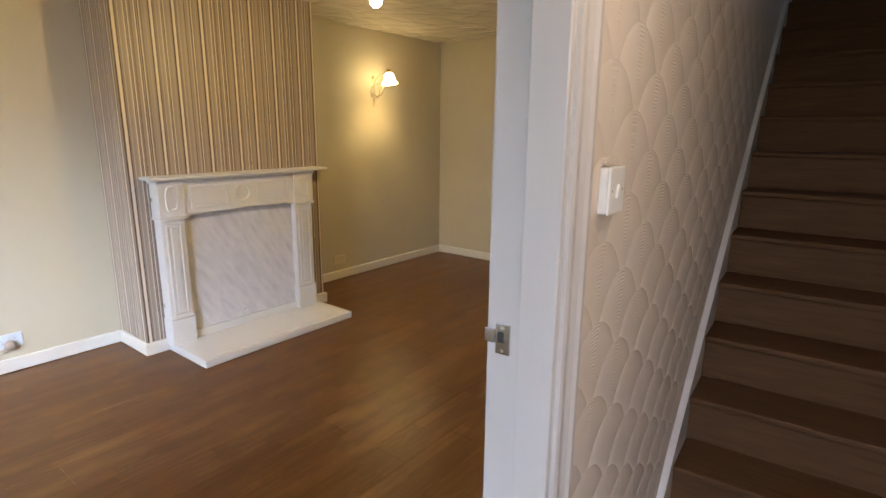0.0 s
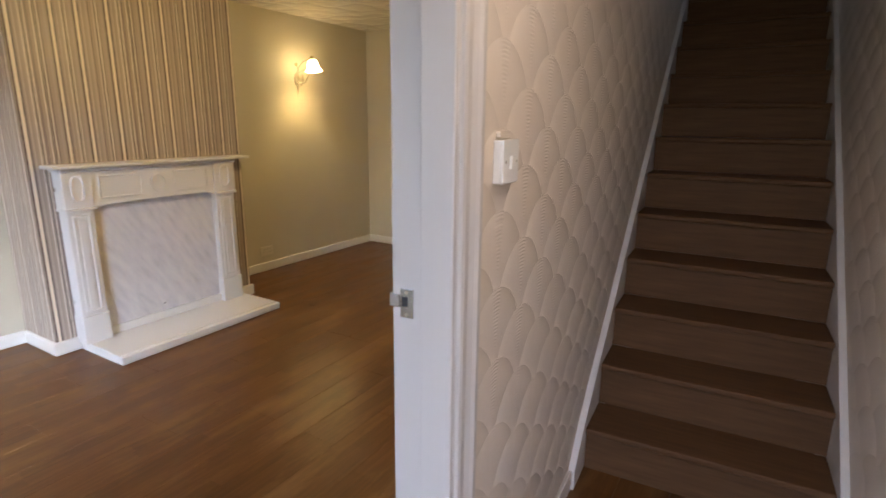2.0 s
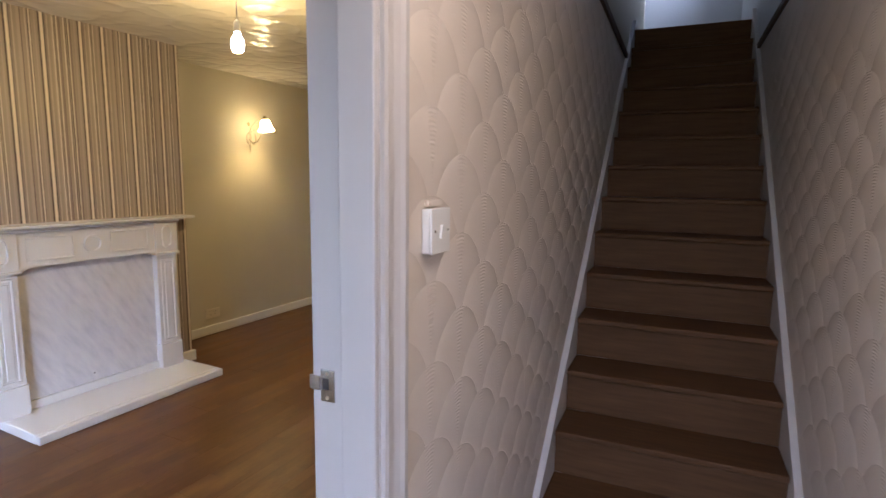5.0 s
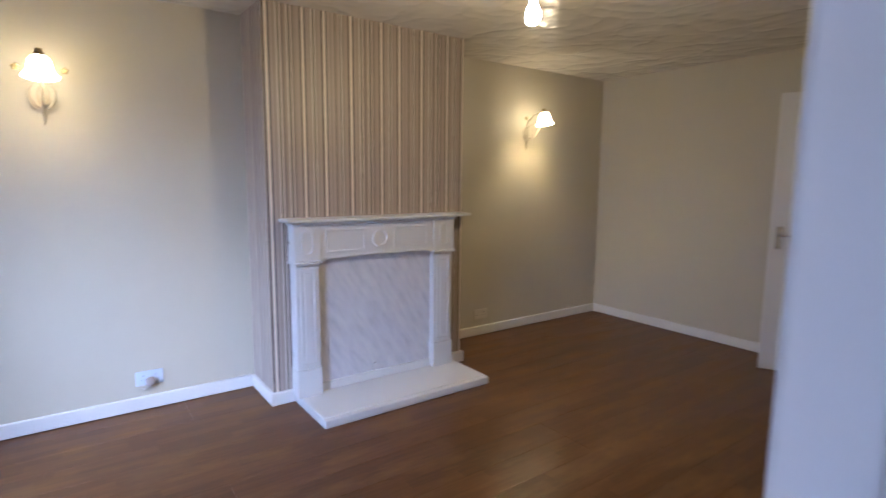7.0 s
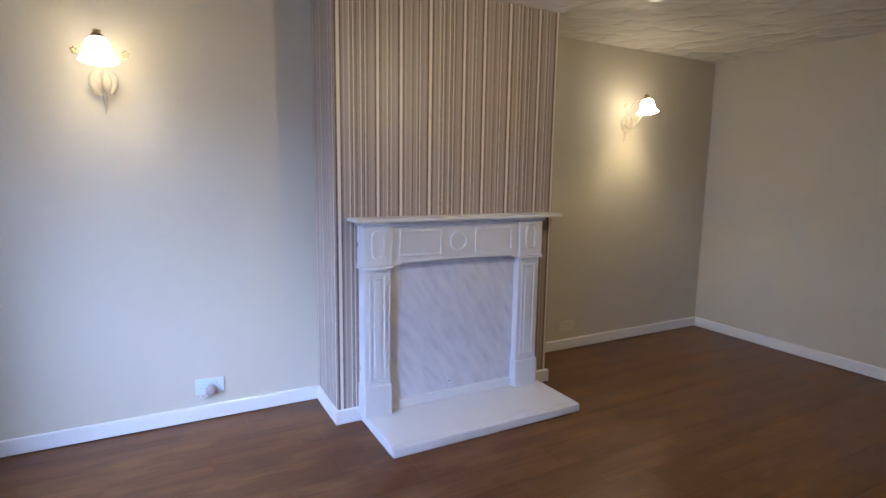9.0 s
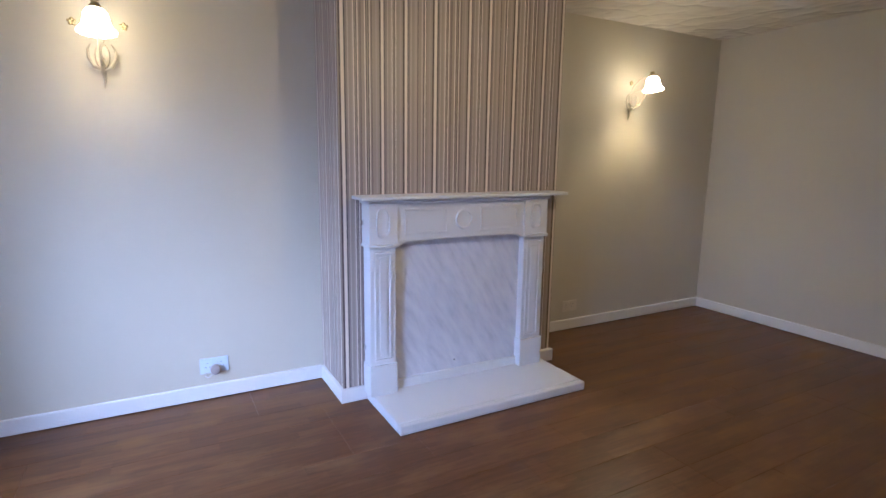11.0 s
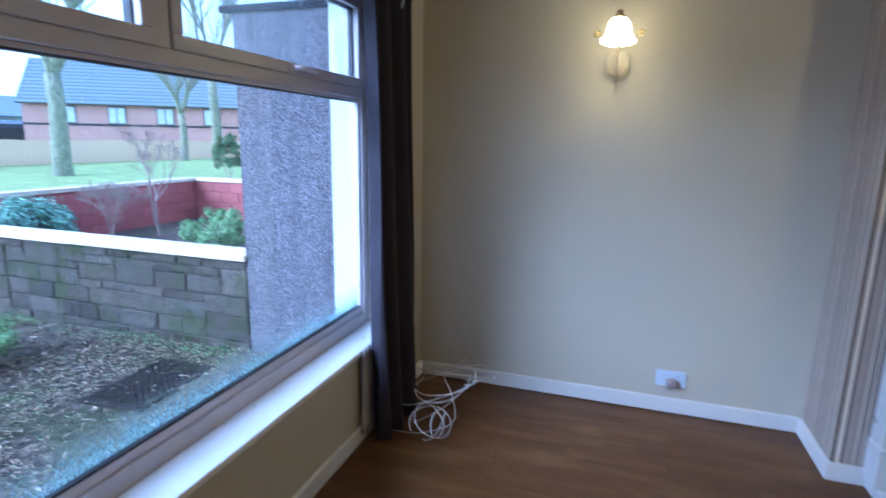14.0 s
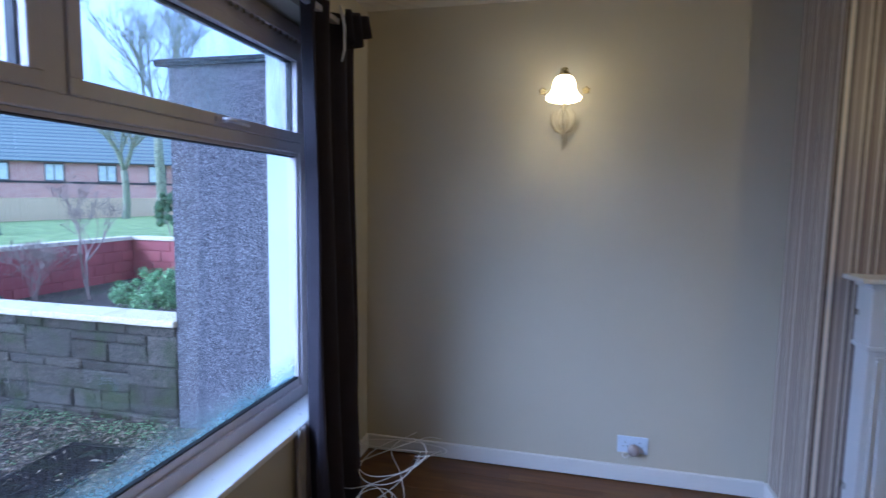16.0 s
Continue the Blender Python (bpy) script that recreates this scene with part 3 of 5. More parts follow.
# ---- skirting ----
def skirting(label, x0, x1, y0, y1, front):
    """A board with an eased top edge; front: the side that faces the room."""
    bm = bmesh.new()
    box(bm, x0, x1, y0, y1, 0.007, 0.085)
    top = [e for e in bm.edges if all(v.co.z > 0.08 for v in e.verts)]
    axis, side = front
    edge = [e for e in top if all(abs(v.co[axis] - side) < 1e-6 for v in e.verts)]
    bmesh.ops.bevel(bm, geom=edge, offset=0.007, segments=3, affect="EDGES", profile=0.5)
    tagged(part("baseboard", bm, TRIM, None, label), category="baseboard", kind="structure")


S = 0.015
skirting("white painted skirting board in the window alcove", ALCOVE, ALCOVE + S, SOUTH + S, BY0 - S, (0, ALCOVE + S))
skirting("white painted skirting board on the side of the breast", ALCOVE + S, BX + S, BY0 - S, BY0, (1, BY0 - S))
skirting("short white skirting beside the hearth", BX, BX + S, BY0, 1.895, (0, BX + S))
skirting("short white skirting beyond the hearth", BX, BX + S + 0.01, 3.035, BY1 + S, (0, BX + S + 0.01))
skirting("white painted skirting on the far side of the breast", WEST + S, BX, BY1, BY1 + S, (1, BY1 + S))
skirting("white painted skirting board in the far alcove", WEST, WEST + S, BY1 + S, NORTH - S, (0, WEST + S))
skirting("white painted skirting board along the end wall", WEST, -0.63, NORTH - S, NORTH, (1, NORTH - S))
skirting("white painted skirting board under the window", WEST, 0.36, SOUTH, SOUTH + S, (1, SOUTH + S))

# ---- room doorway: lining, stop, architraves and strike plate ----
frame_1 = thing("door_frame", "white painted door lining with moulded architraves", "door frame", HALL, kind="structure")
for v0, v1, s0, s1 in ((DOOR_V1, DOOR_V1 + 0.028, DOOR_V1 - 0.014, DOOR_V1), (DOOR_V0 - 0.028, DOOR_V0, DOOR_V0, DOOR_V0 + 0.014)):
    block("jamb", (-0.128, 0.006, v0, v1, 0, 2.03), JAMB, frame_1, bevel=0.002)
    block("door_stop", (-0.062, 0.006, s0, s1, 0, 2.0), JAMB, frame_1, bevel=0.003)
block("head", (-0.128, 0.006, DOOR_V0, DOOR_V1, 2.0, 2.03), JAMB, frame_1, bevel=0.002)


def architrave(u, out, v_in, v_out, horizontal=None):
    """A moulded board: flat inner fillet, hollow, and a raised rounded back edge."""
    prof = [(0.0, 0.0), (0.0, 0.010), (0.10, 0.013), (0.22, 0.008), (0.42, 0.009), (0.62, 0.014), (0.74, 0.019), (0.90, 0.019), (1.0, 0.014), (1.0, 0.0)]
    bm = bmesh.new()
    lo, hi = [], []
    for f, d in prof:
        v = v_in + f * (v_out - v_in)
        lo.append(bm.verts.new((u + out * d, v, 0.0)))
        hi.append(bm.verts.new((u + out * d, v, 2.03 + 0.07 * f)))
    for i in range(len(prof) - 1):
        bm.faces.new((lo[i], lo[i + 1], hi[i + 1], hi[i]))
    bm.faces.new(lo)
    bm.faces.new(list(reversed(hi)))
    return bm


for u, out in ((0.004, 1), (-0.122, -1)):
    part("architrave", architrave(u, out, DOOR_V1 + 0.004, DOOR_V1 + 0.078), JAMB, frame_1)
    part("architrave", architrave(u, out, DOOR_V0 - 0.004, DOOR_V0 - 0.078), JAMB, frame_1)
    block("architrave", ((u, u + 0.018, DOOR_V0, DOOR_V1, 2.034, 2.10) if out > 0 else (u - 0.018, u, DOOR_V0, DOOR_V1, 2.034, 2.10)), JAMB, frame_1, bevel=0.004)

plate = bmesh.new()
box(plate, -0.112, -0.083, DOOR_V1 - 0.0025, DOOR_V1 + 0.001, 1.036, 1.094, bevel=0.0008)
strike = part("strike_plate", plate, CHROME, frame_1, "worn chrome strike plate")
lipb = bmesh.new()
box(lipb, -0.134, -0.112, DOOR_V1 - 0.006, DOOR_V1 - 0.002, 1.056, 1.082, bevel=0.001)
part("lip", lipb, CHROME, strike)
block("latch_hole", (-0.108, -0.095, DOOR_V1 - 0.0032, DOOR_V1 - 0.0022, 1.058, 1.078), IRON, strike)
for z in (1.043, 1.087):
    bm = bmesh.new()
    lathe(bm, [(0.0001, 0), (0.0035, 0.0004), (0.0035, 0.0012), (0.0001, 0.0014)], 10, Matrix.Translation((-0.098, DOOR_V1 - 0.0024, z)) @ Matrix.Rotation(radians(90), 4, "X"))
    part("screw", bm, BRASS, strike)

# ---- light switch ----
switch = thing("light_switch", "white plastic single light switch on a surface box", "light switch", HALL @ pose(0.004, 0.118, 1.327))
block("back_box", (0, 0.017, -0.043, 0.043, -0.043, 0.043), PLASTIC, switch, bevel=0.003)
block("face_plate", (0.0172, 0.0225, -0.044, 0.044, -0.044, 0.044), PLASTIC, switch, bevel=0.0025)
rk = bmesh.new()
box(rk, 0.0226, 0.0275, -0.008, 0.008, -0.013, 0.013, bevel=0.001)
part("rocker", rk, PLASTIC, switch, m=pose(0, 0, 0, 0, 4, 0))
for v in (-0.030, 0.030):
    bm = bmesh.new()
    lathe(bm, [(0.0001, 0), (0.003, 0), (0.003, 0.001), (0.0001, 0.0012)], 10, Matrix.Translation((0.0225, v, 0)) @ Matrix.Rotation(radians(90), 4, "Y"))
    part("screw", bm, CHROME, switch)
bm = bmesh.new()
box(bm, 0.0, 0.010, -0.03, 0.03, 0.046, 0.060, bevel=0.002)
tagged(part("filler_patch", bm, SCALLOPS, None, "painted-over filler patch above the switch", m=HALL @ pose(0.003, 0.118, 1.327)), category="patch")

# ---- staircase ----
stairs = thing("staircase", "steep dark brown wooden staircase between white strings", "staircase", HALL, kind="structure")
RISE, GOING, FOOT = 0.19, 0.2255, 1.11
tread_bm = bmesh.new()
box(tread_bm, 0.028, 0.876, -0.022, GOING + 0.004, -0.026, 0.0, bevel=0.008, seg=3)
tread_me = mesh_of("tread", tread_bm, STAIR)
riser_bm = bmesh.new()
box(riser_bm, 0.028, 0.876, 0.0, 0.014, -RISE, -0.026)
riser_me = mesh_of("riser", riser_bm, STAIR)
for i in range(14):
    z, v = (i + 1) * RISE, FOOT + i * GOING
    for nm, me in (("riser", riser_me), ("tread", tread_me)):
        if nm == "tread" and i == 13:
            continue
        ob = new(nm, me)
        ob.parent = stairs
        ob.matrix_basis = pose(0, v, z)


def string_board(u0, u1):
    """The sloping side board, with a plumb cut at the foot and a rounded top edge."""
    s = RISE / GOING
    bm = bmesh.new()
    pts = [(FOOT - 0.17, 0.0), (FOOT - 0.17, 0.085), (FOOT - 0.03, 0.235), (FOOT + 13.1 * GOING, 0.235 + s * (13.1 * GOING + 0.03)), (FOOT + 13.1 * GOING, 2.40), (FOOT + 0.25, 0.0)]
    a = [bm.verts.new((u0, v, z)) for v, z in pts]
    b = [bm.verts.new((u1, v, z)) for v, z in pts]
    bm.faces.new(a)
    bm.faces.new(list(reversed(b)))
    for i in range(len(pts)):
        bm.faces.new((a[i], b[i], b[(i + 1) % len(pts)], a[(i + 1) % len(pts)]))
    bmesh.ops.bevel(bm, geom=[e for e in bm.edges if abs(e.verts[0].co.x - e.verts[1].co.x) < 1e-6], offset=0.003, segments=2, affect="EDGES", profile=0.5)
    return bm


part("string", string_board(0.004, 0.030), STRING, stairs, "white painted string board")
part("string", string_board(0.874, 0.90), STRING, stairs, "white painted string board")
solid("landing_floor", [(0, 0.904, FOOT + 13 * GOING - 0.02, 5.4, 2.40, 2.66)], STAIR, "dark brown landing floor", "floor", m=HALL)
for v0, v1, u, lab in ((DOOR_V1 + 0.08, FOOT - 0.172, 0.004, "white painted hall skirting board"),):
    bm = bmesh.new()
    box(bm, u, u + 0.015, v0, v1, 0.003, 0.085, bevel=0.003)
    tagged(part("baseboard", bm, TRIM, None, lab, m=HALL), category="baseboard", kind="structure")

# ---- hearth ----
hearth = thing("hearth", "low white stone hearth slab on the floor", "hearth")
hb = bmesh.new()
box(hb, BX, -2.176, 1.90, 3.075, 0.001, 0.052)
bmesh.ops.bevel(hb, geom=[e for e in hb.edges if all(v.co.z > 0.05 for v in e.verts) and not all(v.co.x < -2.55 for v in e.verts)], offset=0.006, segments=3, affect="EDGES", profile=0.5)
part("slab", hb, WHITE, hearth)
block("front_edging", (-2.173, -2.1345, 1.898, 3.077, 0.001, 0.0505), WHITE, hearth, "rounded front edging of the hearth", bevel=0.007)

# ---- fire surround ----
sur = thing("fire_surround", "white painted fire surround with panelled legs and shelf", "fireplace")
FX, LEG_T, LEG_B = -2.50, 1.108, 0.052


def slab(x0, x1, y0, y1, z0, z1, bevel=0.003):
    bm = bmesh.new()
    box(bm, x0, x1, y0, y1, z0, z1, bevel=bevel)
    return bm


def frame_strip(bm, y0, y1, z0, z1, w, x0, x1):
    """A raised rectangular moulding."""
    for b in ((y0, y1, z0, z0 + w), (y0, y1, z1 - w, z1), (y0, y0 + w, z0 + w, z1 - w), (y1 - w, y1, z0 + w, z1 - w)):
        box(bm, x0, x1, *b, bevel=min(w, x1 - x0) * 0.4)


def oval_ring(bm, y, z, ry, rz, w, x0, x1, segs=28, power=2.0):
    rings = []
    for dr, x in ((w * 0.5, x0), (w * 0.35, x1), (-w * 0.35, x1), (-w * 0.5, x0)):
        ring = []
        for i in range(segs):
            a = 2 * math.pi * i / segs
            c, s = math.cos(a), math.sin(a)
            k = (abs(c) ** power + abs(s) ** power) ** (-1 / power)
            ring.append(bm.verts.new((x, y + (ry + dr) * k * c, z + (rz + dr) * k * s)))
        rings.append(ring)
    for a, b in zip(rings, rings[1:]):
        for i in range(segs):
            bm.faces.new((a[i], a[(i + 1) % segs], b[(i + 1) % segs], b[i]))


for y0, y1 in ((1.882, 2.040), (2.866, 3.030)):
    yc = (y0 + y1) / 2
    leg = part("leg", slab(BX, FX - 0.004, y0 + 0.006, y1 - 0.006, LEG_B, LEG_T), WHITE, sur)
    part("plinth", slab(BX, FX + 0.008, y0, y1, LEG_B, 0.225, 0.004), WHITE, leg, "plain plinth block")
    cap = part("capital_block", slab(BX, FX + 0.010, y0 - 0.002, y1 + 0.002, 0.885, LEG_T, 0.004), WHITE, leg)
    bm = bmesh.new()
    box(bm, BX, FX + 0.020, y0 - 0.008, y1 + 0.008, 0.868, 0.886, bevel=0.005, seg=3)
    part("necking", bm, WHITE, leg)
    bm = bmesh.new()
    oval_ring(bm, yc, 0.998, 0.034, 0.070, 0.016, FX + 0.009, FX + 0.019, 32, 3.2)
    part("capital_moulding", bm, WHITE, cap)
    bm = bmesh.new()
    frame_strip(bm, y0 + 0.030, y1 - 0.030, 0.245, 0.845, 0.014, FX - 0.005, FX + 0.003)
    part("leg_panel", bm, WHITE, leg, "raised panel moulding")
    bm = bmesh.new()
    box(bm, FX - 0.005, FX + 0.003, y0 + 0.058, y1 - 0.058, 0.275, 0.815, bevel=0.003)
    part("flute", bm, WHITE, leg)

frieze = part("frieze", slab(BX, FX - 0.004, 2.034, 2.872, 0.902, LEG_T, 0.002), WHITE, sur)
bm = bmesh.new()
prof = [(0.0, 0.872), (0.030, 0.876), (0.045, 0.886), (0.075, 0.892), (0.5, 0.897), (0.925, 0.892), (0.955, 0.886), (0.970, 0.876), (1.0, 0.872)]
lo = [(2.040 + f * 0.826, z) for f, z in prof] + [(2.866, 0.904), (2.040, 0.904)]
fa = [bm.verts.new((-2.548, y, z)) for y, z in lo]
fb = [bm.verts.new((FX - 0.001, y, z)) for y, z in lo]
bm.faces.new(fa)
bm.faces.new(list(reversed(fb)))
for i in range(len(lo)):
    bm.faces.new((fa[i], fb[i], fb[(i + 1) % len(lo)], fa[(i + 1) % len(lo)]))
part("arched_rail", bm, WHITE, frieze)
for y0, y1 in ((2.085, 2.345), (2.560, 2.820)):
    bm = bmesh.new()
    frame_strip(bm, y0, y1, 0.925, 1.068, 0.013, FX - 0.005, FX + 0.002)
    part("frieze_panel", bm, WHITE, frieze)
bm = bmesh.new()
oval_ring(bm, 2.452, 0.998, 0.050, 0.050, 0.016, FX - 0.005, FX + 0.008, 36)
part("roundel", bm, WHITE, frieze)
bm = bmesh.new()
box(bm, BX, FX + 0.022, 1.868, 3.044, 1.096, 1.119, bevel=0.008, seg=3)
part("bed_mould", bm, WHITE, sur)
bm = bmesh.new()
box(bm, BX, -2.445, 1.826, 3.150, 1.119, 1.138, bevel=0.005, seg=3)
part("mantel_shelf", bm, WHITE, sur, "white mantel shelf with eased edges")
block("back_panel", (BX + 0.002, -2.552, 2.034, 2.872, 0.105, 0.905), MARBLE, sur, "pale grey veined marble panel")
block("bottom_slip", (BX + 0.002, -2.536, 2.038, 2.868, 0.0525, 0.105), WHITE, sur, bevel=0.003)
bm = bmesh.new()
lathe(bm, [(0.0001, 0), (0.005, 0.0), (0.004, 0.003), (0.0001, 0.004)], 10, Matrix.Translation((-2.552, 2.43, 0.155)) @ Matrix.Rotation(radians(90), 4, "Y"))
part("fixing_screw", bm, IRON, sur)
for z in (0.30, 0.985):
    block("bracket", (BX + 0.001, BX + 0.03, 1.872, 1.888, z, z + 0.022), CHROME, sur, "small metal fixing bracket", bevel=0.001)


# ---- sockets ----
def socket(x, y, z, label, plugged, plastic):
    s = thing("wall_socket", label, "socket", pose(x, y, z))
    block("face_plate", (0, 0.009, -0.073, 0.073, -0.043, 0.043), plastic, s, bevel=0.0035)
    for side in (-1, 1):
        c = side * 0.034
        for dy, dz, w, h in ((0, 0.014, 0.003, 0.007), (-0.011, -0.008, 0.0065, 0.003), (0.011, -0.008, 0.0065, 0.003)):
            block("pin_slot", (0.0088, 0.0095, c + dy - w / 2, c + dy + w / 2, dz - h / 2, dz + h / 2), IRON, s)
        rocker = bmesh.new()
        box(rocker, 0.008, 0.0125, side * 0.012 - 0.005, side * 0.012 + 0.005, 0.012, 0.030, bevel=0.001)
        part("rocker", rocker, plastic, s)
    if plugged:
        bm = bmesh.new()
        lathe(bm, [(0.026, 0.0), (0.028, 0.006), (0.027, 0.026), (0.020, 0.036), (0.008, 0.038)], 24, Matrix.Translation((0.0095, 0.004, -0.020)) @ Matrix.Rotation(radians(90), 4, "Y"))
        plug = part("plug", bm, PLUG, s, "taupe moulded plug with its flex", smooth=True)
        bm = bmesh.new()
        tube(bm, [(0.03, -0.010, -0.040), (0.034, -0.035, -0.058), (0.030, -0.050, -0.050), (0.018, -0.046, -0.036), (0.012, -0.030, -0.042)], 0.0035, 8)
        part("flex", bm, WIRE, plug)


socket(ALCOVE, 1.157, 0.193, "white double socket with a plug pushed in", True, PLATE)
socket(WEST, 3.748, 0.192, "cream double socket in the far alcove", False, CREAM)


# ---- wall lights ----
def wall_light(x, y, label, watts):
    """Ornate cream metal bracket that carries a frilled glass shade, lit."""
    w = thing("wall_light", label, "wall light", pose(x, y, 1.80), group="wall lights beside the chimney breast")
    bm = bmesh.new()
    oval_ring(bm, 0, -0.02, 0.022, 0.050, 0.018, 0.0, 0.010, 24)
    box(bm, 0.0, 0.006, -0.018, 0.018, -0.065, 0.03, bevel=0.002)
    plate_ = part("back_plate", bm, BRASS, w, "cream metal back plate")
    bm = bmesh.new()
    tube(bm, [(0.012, 0, -0.06), (0.018, 0, -0.09), (0.012, 0.004, -0.13), (0.006, -0.002, -0.165)], [0.010, 0.011, 0.006, 0.002], 10)
    part("tail", bm, BRASS, plate_)
    bm = bmesh.new()
    tube(bm, [(0.008, 0, -0.03), (0.05, 0, -0.065), (0.11, 0, -0.055), (0.155, 0, 0.0), (0.185, 0, 0.055)], [0.007, 0.0065, 0.006, 0.006, 0.007], 10)
    arm = part("arm", bm, BRASS, w)
    bm = bmesh.new()
    tube(bm, [(0.01, 0, 0.02), (0.04, 0, 0.09), (0.10, 0, 0.135), (0.16, 0, 0.15), (0.20, 0, 0.155)], [0.004, 0.004, 0.004, 0.0035, 0.003], 8)
    part("upper_scroll", bm, BRASS, w)
    for s in (-1, 1):
        bm = bmesh.new()
        tube(bm, [(0.010, 0, 0.02), (0.040, s * 0.020, 0.055), (0.070, s * 0.045, 0.062), (0.095, s * 0.075, 0.070), (0.106, s * 0.095, 0.092)], [0.003, 0.003, 0.0025, 0.0022, 0.0022], 8)
        sc = part("side_scroll", bm, BRASS, w)
        bm = bmesh.new()
        for k in range(5):
            a = 2 * math.pi * k / 5
            m_ = Matrix.Translation((0.108, s * 0.098, 0.100)) @ Matrix.Rotation(a, 4, "X") @ Matrix.Translation((0, 0, 0.009)) @ Matrix.Diagonal((0.5, 0.8, 1.0, 1))
            bmesh.ops.create_uvsphere(bm, u_segments=8, v_segments=6, radius=0.010, matrix=m_)
        part("flower", bm, GILT, sc, smooth=True)
        bm = bmesh.new()
        tube(bm, [(0.02, s * 0.006, -0.085), (0.032, s * 0.036, -0.072), (0.036, s * 0.054, -0.036), (0.034, s * 0.054, 0.005), (0.03, s * 0.040, 0.03)], [0.003, 0.008, 0.007, 0.005, 0.002], 8)
        part("leaf", bm, BRASS, sc)
    # shade: a bell that opens outward, with a frilled rim
    tilt = Matrix.Translation((0.215, 0, 0.145)) @ Matrix.Rotation(radians(-8), 4, "Y")
    bm = bmesh.new()
    lathe(bm, [(0.004, 0.034), (0.015, 0.032), (0.017, 0.026), (0.013, 0.020), (0.019, 0.015), (0.025, 0.003), (0.027, -0.004)], 18, tilt)
    part("cap", bm, GILT, arm)
    bm = bmesh.new()
    profile = [(0.020, 0.0), (0.036, -0.009), (0.046, -0.025), (0.050, -0.045), (0.051, -0.064), (0.058, -0.082), (0.072, -0.100), (0.070, -0.105), (0.054, -0.086), (0.047, -0.064), (0.046, -0.045), (0.042, -0.027), (0.032, -0.012), (0.018, -0.003)]
    frill = {3: 0.2, 4: 0.5, 5: 0.8, 6: 1.2, 7: 1.2, 8: 0.8, 9: 0.5, 10: 0.2}
    lathe(bm, profile, 72, tilt, lambda k, a: 0.075 * math.sin(14 * a) * frill.get(k, 0))
    shade = part("shade", bm, SHADE, w, "frilled frosted glass shade, lit", smooth=True)
    lamp = bpy.data.lights.new("wall_light_lamp", "POINT")
    lamp.energy, lamp.color, lamp.shadow_soft_size = watts, LAMP_C, 0.02
    lo_ = new("wall_light_lamp", lamp)
    lo_.parent = w
    lo_.matrix_basis = tilt @ pose(0, 0, -0.032)
    return w


LAMP_C = (1.0, 0.68, 0.22)
wall_light(ALCOVE, 0.765, "cream metal wall light with lit frilled shade, window alcove", 0.3)
wall_light(WEST, 4.245, "cream metal wall light with lit frilled shade, far alcove", 3.1)

# ---- pendant bulb ----
pend = thing("pendant_lamp", "bare lit bulb hanging from a white ceiling rose", "pendant lamp", pose(-1.21, 2.475, ROOM_H))
bm = bmesh.new()
lathe(bm, [(0.045, 0.0), (0.045, -0.012), (0.030, -0.024), (0.008, -0.03)], 24)
part("ceiling_rose", bm, PLASTIC, pend, smooth=True)
bm = bmesh.new()
tube(bm, [(0, 0, -0.02), (0.002, 0, -0.10), (0, 0, -0.17)], 0.003, 8)
part("cord", bm, WIRE, pend)
bm = bmesh.new()
lathe(bm, [(0.006, -0.165), (0.016, -0.18), (0.017, -0.215), (0.020, -0.222)], 20)
part("lamp_holder", bm, PLASTIC, pend, smooth=True)
bm = bmesh.new()
lathe(bm, [(0.012, -0.222), (0.016, -0.236), (0.028, -0.258), (0.032, -0.285), (0.028, -0.308), (0.014, -0.322), (0.0005, -0.325)], 24)
part("bulb", bm, BULB, pend, "lit lamp bulb", smooth=True)
pl = bpy.data.lights.new("pendant_light", "POINT")
pl.energy, pl.color, pl.shadow_soft_size = 5.0, (1.0, 0.66, 0.18), 0.035
plo = new("pendant_light", pl)
plo.parent = pend
plo.matrix_basis = pose(0, 0, -0.37)

# added hall lamp, out of view: a copy of the same fitting for warm light
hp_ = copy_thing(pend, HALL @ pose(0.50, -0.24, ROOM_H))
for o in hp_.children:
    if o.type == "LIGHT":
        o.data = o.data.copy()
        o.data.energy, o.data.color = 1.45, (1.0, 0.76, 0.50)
tagged(hp_, "added unseen bare bulb that lights the hall")

# ---- open door at the far end ----
hinge = Vector((-0.575, 5.25, 0))
door = thing("door", "white panelled door standing open, metal lever handle", "door", Matrix.Translation(hinge) @ Matrix.Rotation(math.atan2(4.93 - hinge.y, -1.235 - hinge.x), 4, "Z"), kind="structure")
block("leaf", (0, 0.735, -0.02, 0.02, 0.008, 1.985), TRIM, door, bevel=0.002)
for z0, z1 in ((0.15, 0.85), (1.05, 1.88)):
    bm = bmesh.new()
    for b in ((0.11, 0.625, z0, z0 + 0.02), (0.11, 0.625, z1 - 0.02, z1), (0.11, 0.13, z0 + 0.02, z1 - 0.02), (0.605, 0.625, z0 + 0.02, z1 - 0.02)):
        box(bm, b[0], b[1], 0.0195, 0.026, b[2], b[3], bevel=0.002)
    part("panel_moulding", bm, TRIM, door)
bm = bmesh.new()
box(bm, 0.655, 0.697, 0.0205, 0.026, 0.90, 1.06, bevel=0.002)
hp = part("handle_plate", bm, CHROME, door, "brushed metal handle plate")
bm = bmesh.new()
tube(bm, [(0.676, 0.024, 1.0), (0.676, 0.062, 1.0), (0.66, 0.07, 1.0), (0.56, 0.068, 0.998)], [0.008, 0.008, 0.008, 0.006], 10)
part("lever", bm, CHROME, hp, smooth=True)
frame_2 = thing("door_frame", "white painted doorway lining in the end wall", "door frame", kind="structure")
